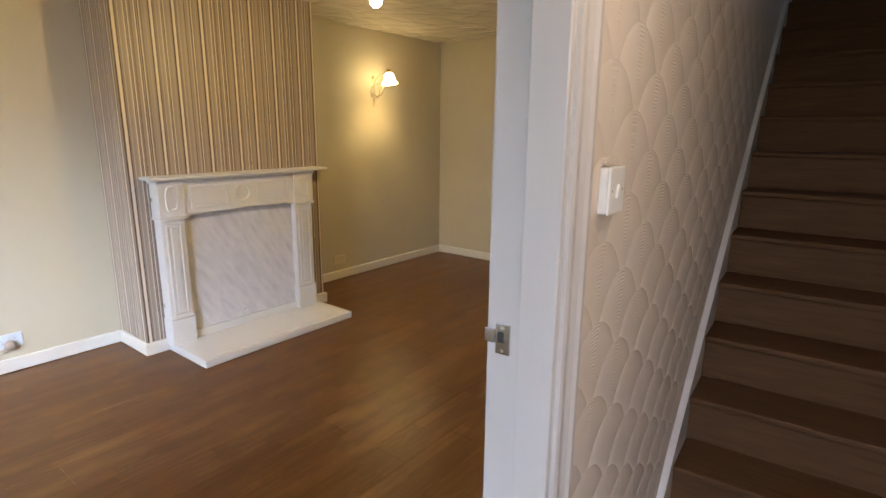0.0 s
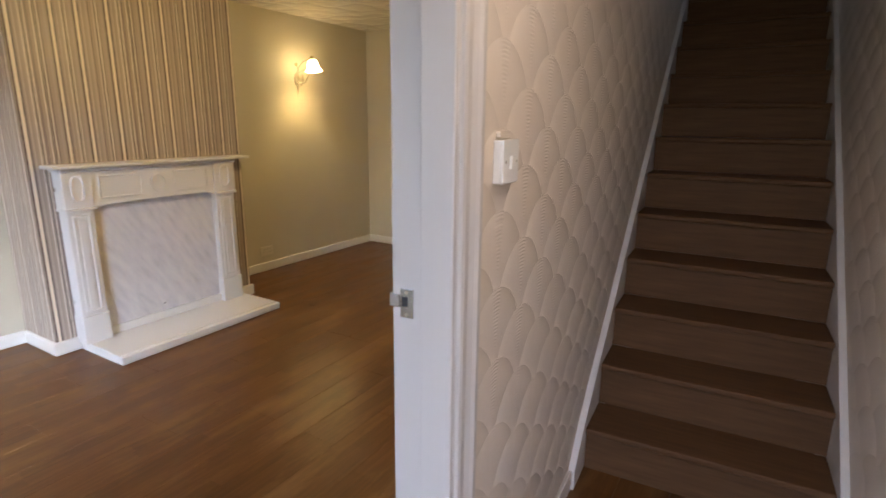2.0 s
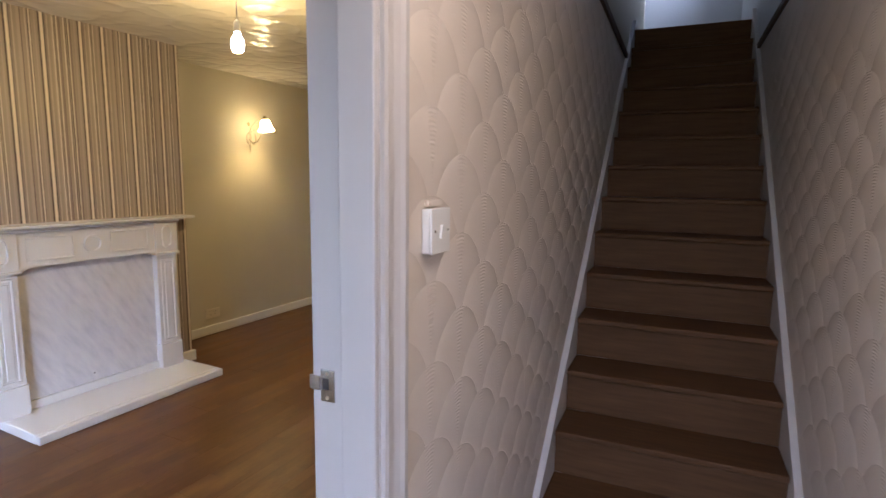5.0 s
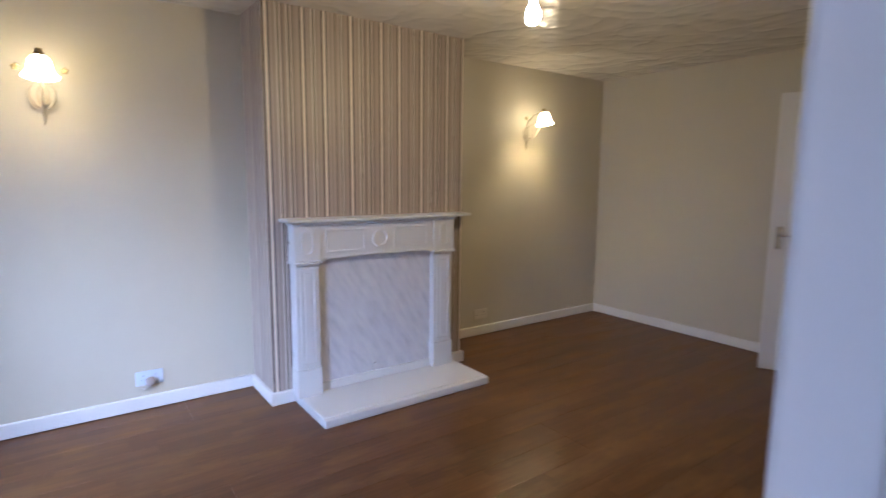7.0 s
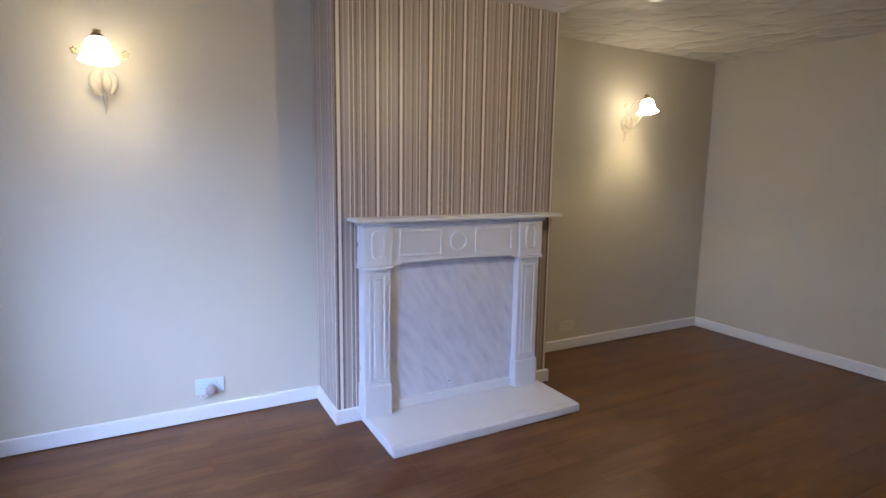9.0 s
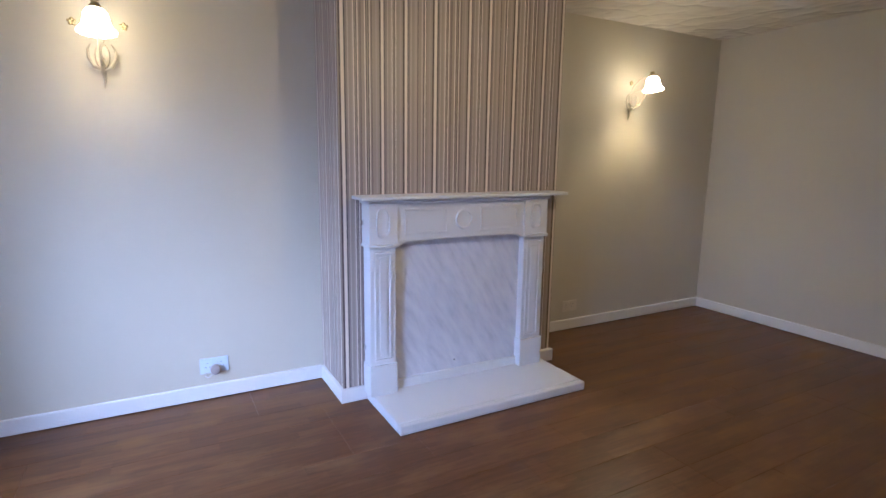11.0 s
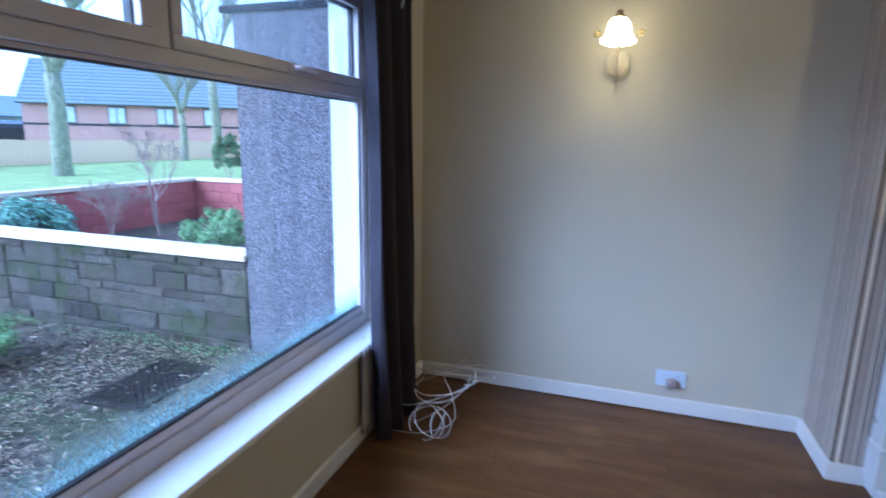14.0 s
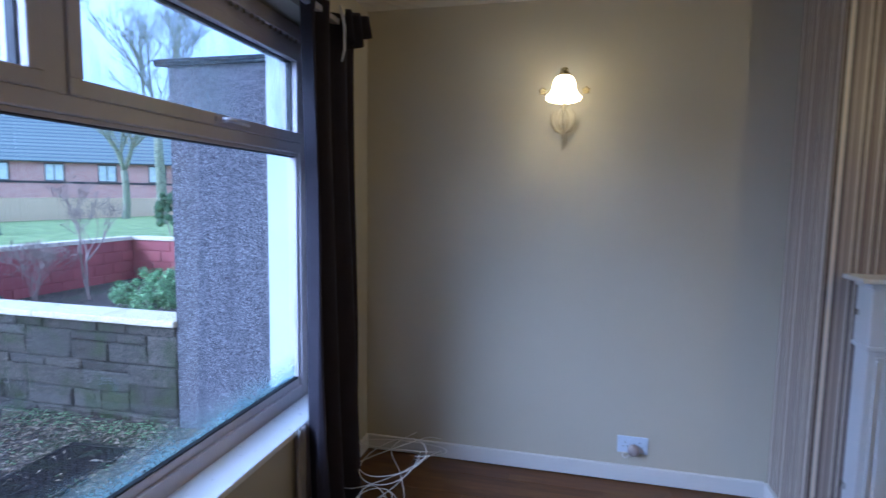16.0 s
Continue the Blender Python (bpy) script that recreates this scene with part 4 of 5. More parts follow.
for b in ((-0.56, -0.535, NORTH - 0.002, NORTH + 0.152, 0, 2.02), (0.175, 0.20, NORTH - 0.002, NORTH + 0.152, 0, 2.02), (-0.535, 0.175, NORTH - 0.002, NORTH + 0.152, 1.995, 2.02)):
    block("lining", b, TRIM, frame_2)
for b in ((-0.625, -0.555, NORTH - 0.018, NORTH, 0, 2.08), (0.195, 0.225, NORTH - 0.018, NORTH, 0, 2.08), (-0.555, 0.195, NORTH - 0.018, NORTH, 2.015, 2.08)):
    block("architrave", b, TRIM, frame_2, bevel=0.004)

# ---- window ----
win = thing("window_1", "wide white plastic window with two top lights", "window", kind="structure")
FI, FO = -0.375, -0.445
MX = -1.335
TZ0, TZ1 = 1.585, 1.625
F = 0.055
block("frame_side", (WX0, WX0 + F, FO, FI, WZ0, WZ1 - 0.05), PVC, win, bevel=0.004)
block("frame_side", (WX1 - F, WX1, FO, FI, WZ0, WZ1 - 0.05), PVC, win, bevel=0.004)
block("frame_bottom", (WX0 + F, WX1 - F, FO, FI, WZ0, WZ0 + 0.085), PVC, win, bevel=0.004)
block("frame_top", (WX0 + F, WX1 - F, FO, FI, WZ1 - 0.11, WZ1 - 0.05), PVC, win, bevel=0.004)
block("transom", (WX0 + F, WX1 - F, FO, FI, TZ0, TZ1 + 0.006), PVC, win, bevel=0.004)
block("mullion", (MX - 0.03, MX + 0.03, FO, FI, TZ1 + 0.006, WZ1 - 0.11), PVC, win, bevel=0.004)
for b in ((WX0 + F, WX1 - F, TZ0 - 0.014, TZ0), (WX0 + F, WX1 - F, WZ0 + 0.085, WZ0 + 0.117), (WX0 + F, WX0 + F + 0.014, WZ0 + 0.117, TZ0 - 0.014), (WX1 - F - 0.014, WX1 - F, WZ0 + 0.117, TZ0 - 0.014)):
    block("bead", (b[0], b[1], -0.425, -0.388, b[2], b[3]), PVC, win, bevel=0.003)
block("gasket", (WX0 + F, WX1 - F, -0.424, -0.390, WZ0 + 0.117, WZ0 + 0.125), RUBBER, win, "black rubber gasket")
block("gasket", (WX0 + F, WX1 - F, -0.424, -0.392, TZ0 - 0.018, TZ0 - 0.014), RUBBER, win, "black rubber gasket")
pane = block("pane", (WX0 + F, WX1 - F, -0.413, -0.407, WZ0 + 0.09, TZ0), GLASS, win, "clear glass pane")
pane.visible_shadow = False
mist = block("condensation", (WX0 + F + 0.016, WX1 - F - 0.016, -0.4062, -0.4058, WZ0 + 0.125, WZ0 + 0.26), MIST, pane, "misty condensation along the foot of the pane")
mist.visible_shadow = False
for x0, x1 in ((WX0 + F, MX - 0.03), (MX + 0.03, WX1 - F)):
    z0, z1 = TZ1 + 0.006, WZ1 - 0.11
    sash = bmesh.new()
    w = 0.042
    for b in ((x0, x1, z0, z0 + w), (x0, x1, z1 - w, z1), (x0, x0 + w, z0 + w, z1 - w), (x1 - w, x1, z0 + w, z1 - w)):
        box(sash, b[0] + 0.002, b[1] - 0.002, FO - 0.004, FI + 0.008, b[2], b[3], bevel=0.004)
    sob = part("top_sash", sash, PVC, win)
    gl = block("pane", (x0 + w, x1 - w, -0.413, -0.407, z0 + w, z1 - w), GLASS, sob, "clear glass pane")
    gl.visible_shadow = False
    if x0 < MX - 0.1:
        bloom = block("mist", (x0 + w + 0.004, x1 - w - 0.004, -0.4062, -0.4058, z0 + w + 0.004, z1 - w - 0.004), BREATH, gl, "patchy mist on the glass")
        bloom.visible_shadow = False
    gk = bmesh.new()
    g = 0.004
    for b in ((x0 + w, x1 - w, z0 + w, z0 + w + g), (x0 + w, x1 - w, z1 - w - g, z1 - w), (x0 + w, x0 + w + g, z0 + w, z1 - w), (x1 - w - g, x1 - w, z0 + w, z1 - w)):
        box(gk, b[0], b[1], -0.422, -0.394, b[2], b[3])
    part("gasket", gk, RUBBER, sob, "black rubber gasket")
    xm = (x0 + x1) / 2
    bm = bmesh.new()
    box(bm, xm - 0.035, xm + 0.035, FI + 0.006, FI + 0.018, z0 + 0.012, z0 + 0.032, bevel=0.004)
    hd = part("handle", bm, PVC, sob, "window handle")
    bm = bmesh.new()
    tube(bm, [(xm, FI + 0.016, z0 + 0.022), (xm, FI + 0.042, z0 + 0.022), (xm - 0.02, FI + 0.048, z0 + 0.021), (xm - 0.105, FI + 0.046, z0 + 0.017)], [0.010, 0.009, 0.009, 0.007], 10)
    part("lever", bm, PVC, hd, smooth=True)
block("head_board", (WX0, WX1, FO, FI + 0.01, WZ1 - 0.05, WZ1), PVC, win, bevel=0.003)
block("window_sill", (WX0, WX1, FI, SOUTH + 0.022, WZ0 + 0.002, WZ0 + 0.027), SILL, win, "white painted inner sill board", bevel=0.005)
for b in ((WX0, WX0 + 0.006, OUTER - 0.01, FO, WZ0, WZ1), (WX1 - 0.006, WX1, OUTER - 0.01, FO, WZ0, WZ1)):
    block("outer_reveal", b, OUTWHITE, win)
block("outer_sill", (WX0 - 0.04, WX1 + 0.04, OUTER - 0.045, FO, WZ0 - 0.06, WZ0 + 0.004), OUTWHITE, win, bevel=0.006)
for b in ((WX0, WX0 + 0.005, FI, SOUTH - 0.001, WZ0 + 0.03, WZ1), (WX1 - 0.005, WX1, FI, SOUTH - 0.001, WZ0 + 0.03, WZ1)):
    block("inner_reveal", b, TRIM, win)

# ---- curtain track, curtain ----
track = thing("curtain_track", "white curtain track fixed over the window", "curtain track", pose(0, 0, 2.135))
block("rail", (-2.70, 0.05, -0.200, -0.172, -0.012, 0.012), PVC, track, bevel=0.003)
hook_rail = thing("hook_rail", "white rail with small chrome hooks at the window head", "rail", pose(0, 0, 2.068))
block("rail", (WX0 + 0.01, WX1 - 0.01, -0.3645, -0.346, -0.008, 0.018), PVC, hook_rail, bevel=0.003)
gl_bm = bmesh.new()
box(gl_bm, -0.005, 0.005, -0.006, 0.006, -0.026, -0.010, bevel=0.002)
gl_me = mesh_of("glider", gl_bm, CHROME)
for i in range(12):
    ob = new("glider", gl_me)
    ob.parent = hook_rail
    ob.matrix_basis = pose(-1.98 - 0.042 * i + 0.006 * (i % 3), -0.352, 0.001)
for x in (-2.55, -1.3, -0.05):
    block("bracket", (x - 0.012, x + 0.012, SOUTH, -0.19, -0.004, 0.020), PVC, track, bevel=0.002)

cur = thing("curtain", "long dark plum curtain drawn back beside the window", "curtain", pose(0, 0, 0))
bm = bmesh.new()
NU, NZ = 110, 40
rows_ = []
rng = random.Random(4)
amp = [0.75 + 0.5 * rng.random() for _ in range(12)]
for j in range(NZ + 1):
    f = j / NZ
    z = 0.02 + f * 2.15
    flare = (1 - f) ** 2
    row = []
    for i in range(NU + 1):
        s = i / NU
        k = s * 3.2 + 0.18 * math.sin(5.0 * s + 1.2 * f)
        a = amp[int(k) % 12] * (0.047 + 0.022 * flare)
        x = -2.20 - 0.40 * s + 0.010 * math.sin(7 * f + 3 * s)
        y = -0.165 - 0.035 * f + a * math.sin(2 * math.pi * k + 0.5 * math.sin(3.1 * f)) + 0.03 * flare * math.sin(3 * s)
        if f > 0.93:
            y += 0.012 * math.sin(40 * s) * (f - 0.93) / 0.07
        row.append(bm.verts.new((x, y, z)))
    rows_.append(row)
for a, b in zip(rows_, rows_[1:]):
    for i in range(NU):
        bm.faces.new((a[i], a[i + 1], b[i + 1], b[i]))
drape = part("drape", bm, CLOTH, cur, smooth=True)
sol = drape.modifiers.new("thickness", "SOLIDIFY")
sol.thickness = 0.004
bm = bmesh.new()
rows2 = []
for j in range(9):
    f = j / 8
    row = []
    for i in range(31):
        s = i / 30
        x = -2.43 - 0.12 * s
        y = -0.125 + 0.035 * math.sin(2 * math.pi * 2.5 * s) * (0.5 + 0.5 * f) + 0.05 * s
        z = 2.17 - 0.12 * f - 0.03 * f * math.sin(5 * s)
        row.append(bm.verts.new((x, y, z)))
    rows2.append(row)
for a, b in zip(rows2, rows2[1:]):
    for i in range(30):
        bm.faces.new((a[i], a[i + 1], b[i + 1], b[i]))
fold = part("folded_heading", bm, CLOTH, cur, smooth=True)
fold.modifiers.new("thickness", "SOLIDIFY").thickness = 0.004
bm = bmesh.new()
tube(bm, [(-2.36, -0.115, 2.16), (-2.365, -0.10, 2.08), (-2.37, -0.102, 1.99), (-2.36, -0.11, 1.94)], [0.004, 0.006, 0.005, 0.002], 6)
part("heading_tape", bm, WIRE, cur, "loose white heading tape")
bm = bmesh.new()
rows3 = []
for j in range(13):
    f = j / 12
    row = [bm.verts.new((-2.16 - 0.10 * i / 12, -0.225 + 0.018 * math.sin(i * 1.1 + f), 0.06 + f * 0.40)) for i in range(13)]
    rows3.append(row)
for a, b in zip(rows3, rows3[1:]):
    for i in range(12):
        bm.faces.new((a[i], a[i + 1], b[i + 1], b[i]))
LINING = plain("pale curtain lining", (0.42, 0.38, 0.37), 0.9)
lin = part("lining", bm, LINING, cur, "pale lining showing at the edge", smooth=True)
lin.modifiers.new("thickness", "SOLIDIFY").thickness = 0.003

# ---- tangle of cable on the floor ----
cab = thing("cable_tangle", "tangled off-white coaxial cable lying in the corner", "cable", pose(-2.42, 0.03, 0) @ Matrix.Diagonal((1.2, 1.2, 0.72, 1)))
rng = random.Random(11)
for k, (cx, cy, r, z0, tl, sq) in enumerate(((0.06, 0.02, 0.10, 0.10, 62, 1.0), (0.09, 0.05, 0.085, 0.12, 70, 0.8), (-0.10, 0.02, 0.12, 0.27, 18, 1.0), (-0.22, 0.03, 0.15, 0.26, 26, 0.7))):
    bm = bmesh.new()
    pts = []
    turn_m = Matrix.Translation((cx, cy, z0)) @ Matrix.Rotation(rng.uniform(0, 6.28), 4, "Z") @ Matrix.Rotation(radians(tl), 4, "X")
    n = 44
    span = rng.uniform(1.1, 1.9)
    ph = rng.uniform(0, 6.28)
    for i in range(n + 1):
        a = ph + span * 2 * math.pi * i / n
        rr = r * (1 + 0.18 * math.sin(1.7 * a + k))
        p = turn_m @ Vector((rr * math.cos(a), rr * sq * math.sin(a), 0.03 * math.sin(0.8 * a + k)))
        p.z = max(0.006, p.z)
        pts.append(p)
    tube(bm, pts, 0.0023, 7)
    part("loop", bm, WIRE, cab, smooth=True)
for pts in ([(-0.05, -0.16, 0.20), (-0.10, -0.06, 0.27), (-0.22, 0.04, 0.28), (-0.34, 0.10, 0.25), (-0.40, 0.14, 0.20)], [(-0.02, -0.18, 0.12), (0.02, -0.08, 0.16), (-0.05, 0.06, 0.22), (-0.20, 0.14, 0.23), (-0.33, 0.16, 0.17)],
            [(0.08, -0.14, 0.005), (0.06, -0.02, 0.006), (-0.04, 0.08, 0.03), (-0.12, 0.05, 0.15), (-0.16, 0.0, 0.29), (-0.30, 0.06, 0.31)], [(-0.42, 0.02, 0.004), (-0.36, 0.08, 0.06), (-0.28, 0.12, 0.17), (-0.16, 0.10, 0.20), (-0.08, 0.02, 0.08), (0.0, -0.08, 0.006)]):
    bm = bmesh.new()
    fine = []
    vs = [Vector(p) for p in pts]
    for i in range(len(vs) - 1):
        p0, p1, p2, p3 = vs[max(i - 1, 0)], vs[i], vs[i + 1], vs[min(i + 2, len(vs) - 1)]
        for q in range(8):
            t = q / 8
            fine.append(0.5 * ((2 * p1) + (p2 - p0) * t + (2 * p0 - 5 * p1 + 4 * p2 - p3) * t * t + (3 * p1 - p0 - 3 * p2 + p3) * t ** 3))
    fine.append(vs[-1])
    tube(bm, fine, 0.0023, 7)
    part("strand", bm, WIRE, cab, smooth=True)

# ---- outdoors: ground ----
def gz(x, y):
    """Height of the ground: the garden falls slightly away from the house, then a level green."""
    g = -0.26 - 0.02 * min(max(-y - 1.5, 0), 6)
    if y < -9:
        g += min((-y - 9) / 14.0, 1.0) * 0.18
    return g


ground = thing("ground", "damp garden soil and a green beyond the walls", "ground", kind="structure")
bm = bmesh.new()
xs = [-60 + 4 * i for i in range(14)] + [-7 + 0.25 * i for i in range(34)] + [2 + 4 * i for i in range(8)]
ys = [-0.5 - 0.2 * i for i in range(40)]
grid = [[bm.verts.new((x, y, gz(x, y) + 0.025 * noise.noise(Vector((x * 1.7, y * 1.7, 0))) + 0.012 * noise.noise(Vector((x * 6, y * 6, 3))))) for x in xs] for y in ys]
for a, b in zip(grid, grid[1:]):
    for i in range(len(xs) - 1):
        bm.faces.new((a[i], b[i], b[i + 1], a[i + 1]))
part("soil", bm, SOIL, ground, "dark soil with dead leaves", smooth=True)
bm = bmesh.new()
ys2 = [-8.3, -9, -11, -13, -16, -19, -23, -28, -40, -80, -300, -1500]
xs2 = [-1500, -300, -120, -60, -30, -10, 10, 40, 100, 400, 1500]
grid = [[bm.verts.new((x, y, gz(x, y))) for x in xs2] for y in ys2]
for a, b in zip(grid, grid[1:]):
    for i in range(len(xs2) - 1):
        bm.faces.new((a[i], b[i], b[i + 1], a[i + 1]))
part("green", bm, GRASS, ground, "mown winter grass", smooth=True)


# dead leaves and bits over the bed
def scatter(name, n, x0, x1, y0, y1, size, material, label, seed, up=0.01):
    rng = random.Random(seed)
    vs, fs = [], []
    for _ in range(n):
        x, y = rng.uniform(x0, x1), rng.uniform(y0, y1)
        if noise.noise(Vector((x * 1.3, y * 1.3, 7.7))) < -0.12 and rng.random() < 0.75:
            continue
        if abs(x + 2.74) < 0.34 and abs(y + 2.12) < 0.23 and rng.random() < 0.93:
            continue
        c = Vector((x, y, gz(x, y) + up + rng.random() * 0.02))
        a = rng.uniform(0, 6.28)
        u = Vector((math.cos(a), math.sin(a), rng.uniform(-0.4, 0.4)))
        w = Vector((-math.sin(a), math.cos(a), rng.uniform(-0.4, 0.4)))
        s = size * rng.uniform(0.5, 1.3)
        k = len(vs)
        vs += [c - u * s, c - w * s * 0.3 + Vector((0, 0, s * 0.2)), c + u * s, c + w * s * 0.3 + Vector((0, 0, s * 0.25))]
        fs.append((k, k + 1, k + 2, k + 3))
    me = bpy.data.meshes.new(name)
    me.from_pydata([tuple(v) for v in vs], [], fs)
    me.materials.append(material)
    return tagged(new(name, me), label, "leaves", kind="stuff")


scatter("leaf_litter", 32000, -3.4, 0.4, -6.0, -0.7, 0.019, LITTER, "brown dead leaves strewn over the soil", 3)
scatter("ground_moss", 9000, -3.4, 0.4, -5.0, -0.62, 0.011, LEAF_A, "small green weeds and moss in the bed", 8)

scatter("fallen_leaves", 450, -3.3, -1.2, -4.8, -1.0, 0.030, PALELEAF, "larger pale dry leaves lying on the bed", 12, 0.02)
scatter("wall_moss", 2600, -3.45, -3.20, -6.0, -1.9, 0.012, LEAF_A, "moss and weeds along the foot of the wall", 13, 0.015)

def stalks(n, x0, x1, y0, y1, seed):
    """Thin dry stalks and twigs lying across the bed."""
    rng = random.Random(seed)
    bm = bmesh.new()
    for _ in range(n):
        x, y = rng.uniform(x0, x1), rng.uniform(y0, y1)
        if abs(x + 2.74) < 0.40 and abs(y + 2.12) < 0.30:
            continue
        a, L = rng.uniform(0, 6.28), rng.uniform(0.03, 0.11)
        p = Vector((x, y, gz(x, y) + rng.uniform(0.015, 0.035)))
        d = Vector((math.cos(a), math.sin(a), rng.uniform(-0.08, 0.16))) * L
        side = Vector((-math.sin(a), math.cos(a), 0)) * rng.uniform(-0.2, 0.2) * L
        tube(bm, [p, p + d * 0.5 + side, p + d], [0.0016, 0.0014, 0.0007], 4)
    tagged(part("dry_stalks", bm, STRAW, None, "thin dry stalks and twigs lying on the bed"), category="twigs", kind="stuff")


stalks(900, -3.35, -1.0, -5.0, -1.0, 15)

# ---- manhole cover ----
cover = thing("manhole_cover", "dark cast-iron manhole cover lying in the soil", "manhole cover", pose(-2.74, -2.12, gz(-2.7, -2.1) + 0.010, 1, -1, 4))
L_, B_ = 0.66, 0.43
block("plate", (-L_ / 2 + 0.012, L_ / 2 - 0.012, -B_ / 2 + 0.012, B_ / 2 - 0.012, -0.02, 0.0), CAST, cover, bevel=0.003)
bm = bmesh.new()
for b in ((-L_ / 2 - 0.02, L_ / 2 + 0.02, -B_ / 2 - 0.02, -B_ / 2 + 0.008), (-L_ / 2 - 0.02, L_ / 2 + 0.02, B_ / 2 - 0.008, B_ / 2 + 0.02), (-L_ / 2 - 0.02, -L_ / 2 + 0.008, -B_ / 2 + 0.008, B_ / 2 - 0.008), (L_ / 2 - 0.008, L_ / 2 + 0.02, -B_ / 2 + 0.008, B_ / 2 - 0.008)):
    box(bm, b[0], b[1], b[2], b[3], -0.02, 0.003, bevel=0.002, seg=1)
part("rim", bm, CAST, cover)
bm = bmesh.new()
for i in range(23):
    for j in range(15):
        x, y = -0.297 + 0.027 * i, -0.189 + 0.027 * j
        if min(math.hypot((x + 0.2) / 0.065, y / 0.05), math.hypot((x - 0.2) / 0.065, y / 0.05)) < 1:
            continue
        turned = (i + j) % 2
        a, b = (0.011, 0.005) if turned else (0.005, 0.011)
        box(bm, x - a, x + a, y - b, y + b, -0.001, 0.006)
studs = part("tread_studs", bm, CAST, cover)
for x in (-0.2, 0.2):
    bm = bmesh.new()
    lathe(bm, [(0.052, -0.003), (0.052, 0.006), (0.040, 0.006), (0.036, -0.003)], 24, Matrix.Translation((x, 0, 0)) @ Matrix.Diagonal((1.15, 0.85, 1, 1)))
    part("lifting_eye", bm, CAST, cover)


# ---- walls in the gardens ----
def split_stone(y0, y1, z0, z1, x, rng):
    """A split-faced stone: a rough bulging front whose edges fall back into the joint."""
    bm = bmesh.new()
    nu, nw = 5, 3
    skew = [rng.uniform(-0.004, 0.004) for _ in range(4)]
    rows = []
    for j in range(nw + 1):
        row = []
        for i in range(nu + 1):
            f, g = i / nu, j / nw
            rim = i in (0, nu) or j in (0, nw)
            dx = -0.008 if rim else rng.uniform(-0.006, 0.006)
            yy = y0 + f * (y1 - y0) + (skew[0] * g if i == 0 else skew[1] * g if i == nu else rng.uniform(-0.006, 0.006))
            zz = z0 + g * (z1 - z0) + (skew[2] * f if j == 0 else skew[3] * f if j == nw else rng.uniform(-0.004, 0.004))
            if 0 < i < nu and i in (1, nu - 1):
                yy = (y0 + 0.012 if i == 1 else y1 - 0.012) + rng.uniform(-0.004, 0.004)
            if j in (1, nw - 1) and not rim:
                zz = (z0 + 0.011 if j == 1 else z1 - 0.011) + rng.uniform(-0.003, 0.003)
            row.append(bm.verts.new((x + dx, yy, zz)))
        rows.append(row)
    for a, b in zip(rows, rows[1:]):
        for i in range(nu):
            bm.faces.new((a[i], a[i + 1], b[i + 1], b[i]))
    back = [bm.verts.new((x - 0.07, v.co.y, v.co.z)) for v in (rows[0][0], rows[0][-1], rows[-1][-1], rows[-1][0])]
    bm.faces.new(list(reversed(back)))
    edges = (rows[0], [r[-1] for r in rows], list(reversed(rows[-1])), [r[0] for r in reversed(rows)])
    for k, e in enumerate(edges):
        bm.faces.new([back[k]] + [back[(k + 1) % 4]] + list(reversed(e)))
    return bm


GX = -3.45
gwall = thing("garden_wall", "low weathered stone block wall with cream coping", "garden wall", kind="structure")
block("core", (GX - 0.20, GX - 0.022, -7.75, -1.86, -0.6, 0.455), MORTAR, gwall, "recessed dark mortar")
rng = random.Random(21)
UNIT_Y, UNIT_Z, NC, NR = 0.084, 0.0745, 70, 12
taken = [[False] * NR for _ in range(NC)]
for c in range(NC):
    for r in range(NR):
        if taken[c][r]:
            continue
        w, h = rng.choice((3, 3, 4, 5, 5)), rng.choice((2, 2, 2, 3))
        w, h = min(w, NC - c), min(h, NR - r)
        while any(taken[c][r + j] for j in range(h)):
            h -= 1
        while any(taken[c + i][r + j] for i in range(w) for j in range(h)):
            w -= 1
        for i in range(w):
            for j in range(h):
                taken[c + i][r + j] = True
        y, y1 = -1.862 - c * UNIT_Y, -1.862 - (c + w) * UNIT_Y
        za, zb = -0.44 + r * UNIT_Z, -0.44 + (r + h) * UNIT_Z
        part("stone_block", split_stone(y1 + 0.003, y - 0.003, za + 0.003, zb - 0.003, GX + rng.uniform(-0.006, 0.008), rng), BLOCK, gwall)
y = -1.85
while y > -7.7:
    y1 = y - 0.62
    block("coping", (GX - 0.24, GX + 0.035, y1 + 0.003, y, 0.456 + rng.uniform(0, 0.004), 0.51), COPING, gwall, bevel=0.010)
    y = y1

rwall = thing("red_wall", "dull red painted block wall with white coping", "garden wall", kind="structure")
RY, RX = -8.0, -9.55
block("core", (RX - 0.011, -5.06, RY - 0.158, RY - 0.012, -0.7, 0.43), REDWALL, rwall)
block("core", (RX - 0.16, RX - 0.012, RY - 0.16, -1.0, -0.7, 0.43), REDWALL, rwall)
rb = bmesh.new()
box(rb, -0.217, 0.217, -0.05, 0.0, -0.101, 0.101, bevel=0.006, seg=1)
rme = mesh_of("block", rb, REDWALL)
for r in range(5):
    z = 0.3225 - 0.215 * r
    off = 0.22 * (r % 2)
    x = -5.28 - off
    while x > RX:
        ob = new("block", rme)
        ob.parent = rwall
        ob.matrix_basis = pose(x, RY + rng.uniform(-0.002, 0.003), z)
        x -= 0.444
    y = RY + 0.25 + off
    while y < -2.5:
        ob = new("block", rme)
        ob.parent = rwall
        ob.matrix_basis = pose(RX + rng.uniform(-0.002, 0.003), y, z, 0, 0, -90)
        y += 0.444
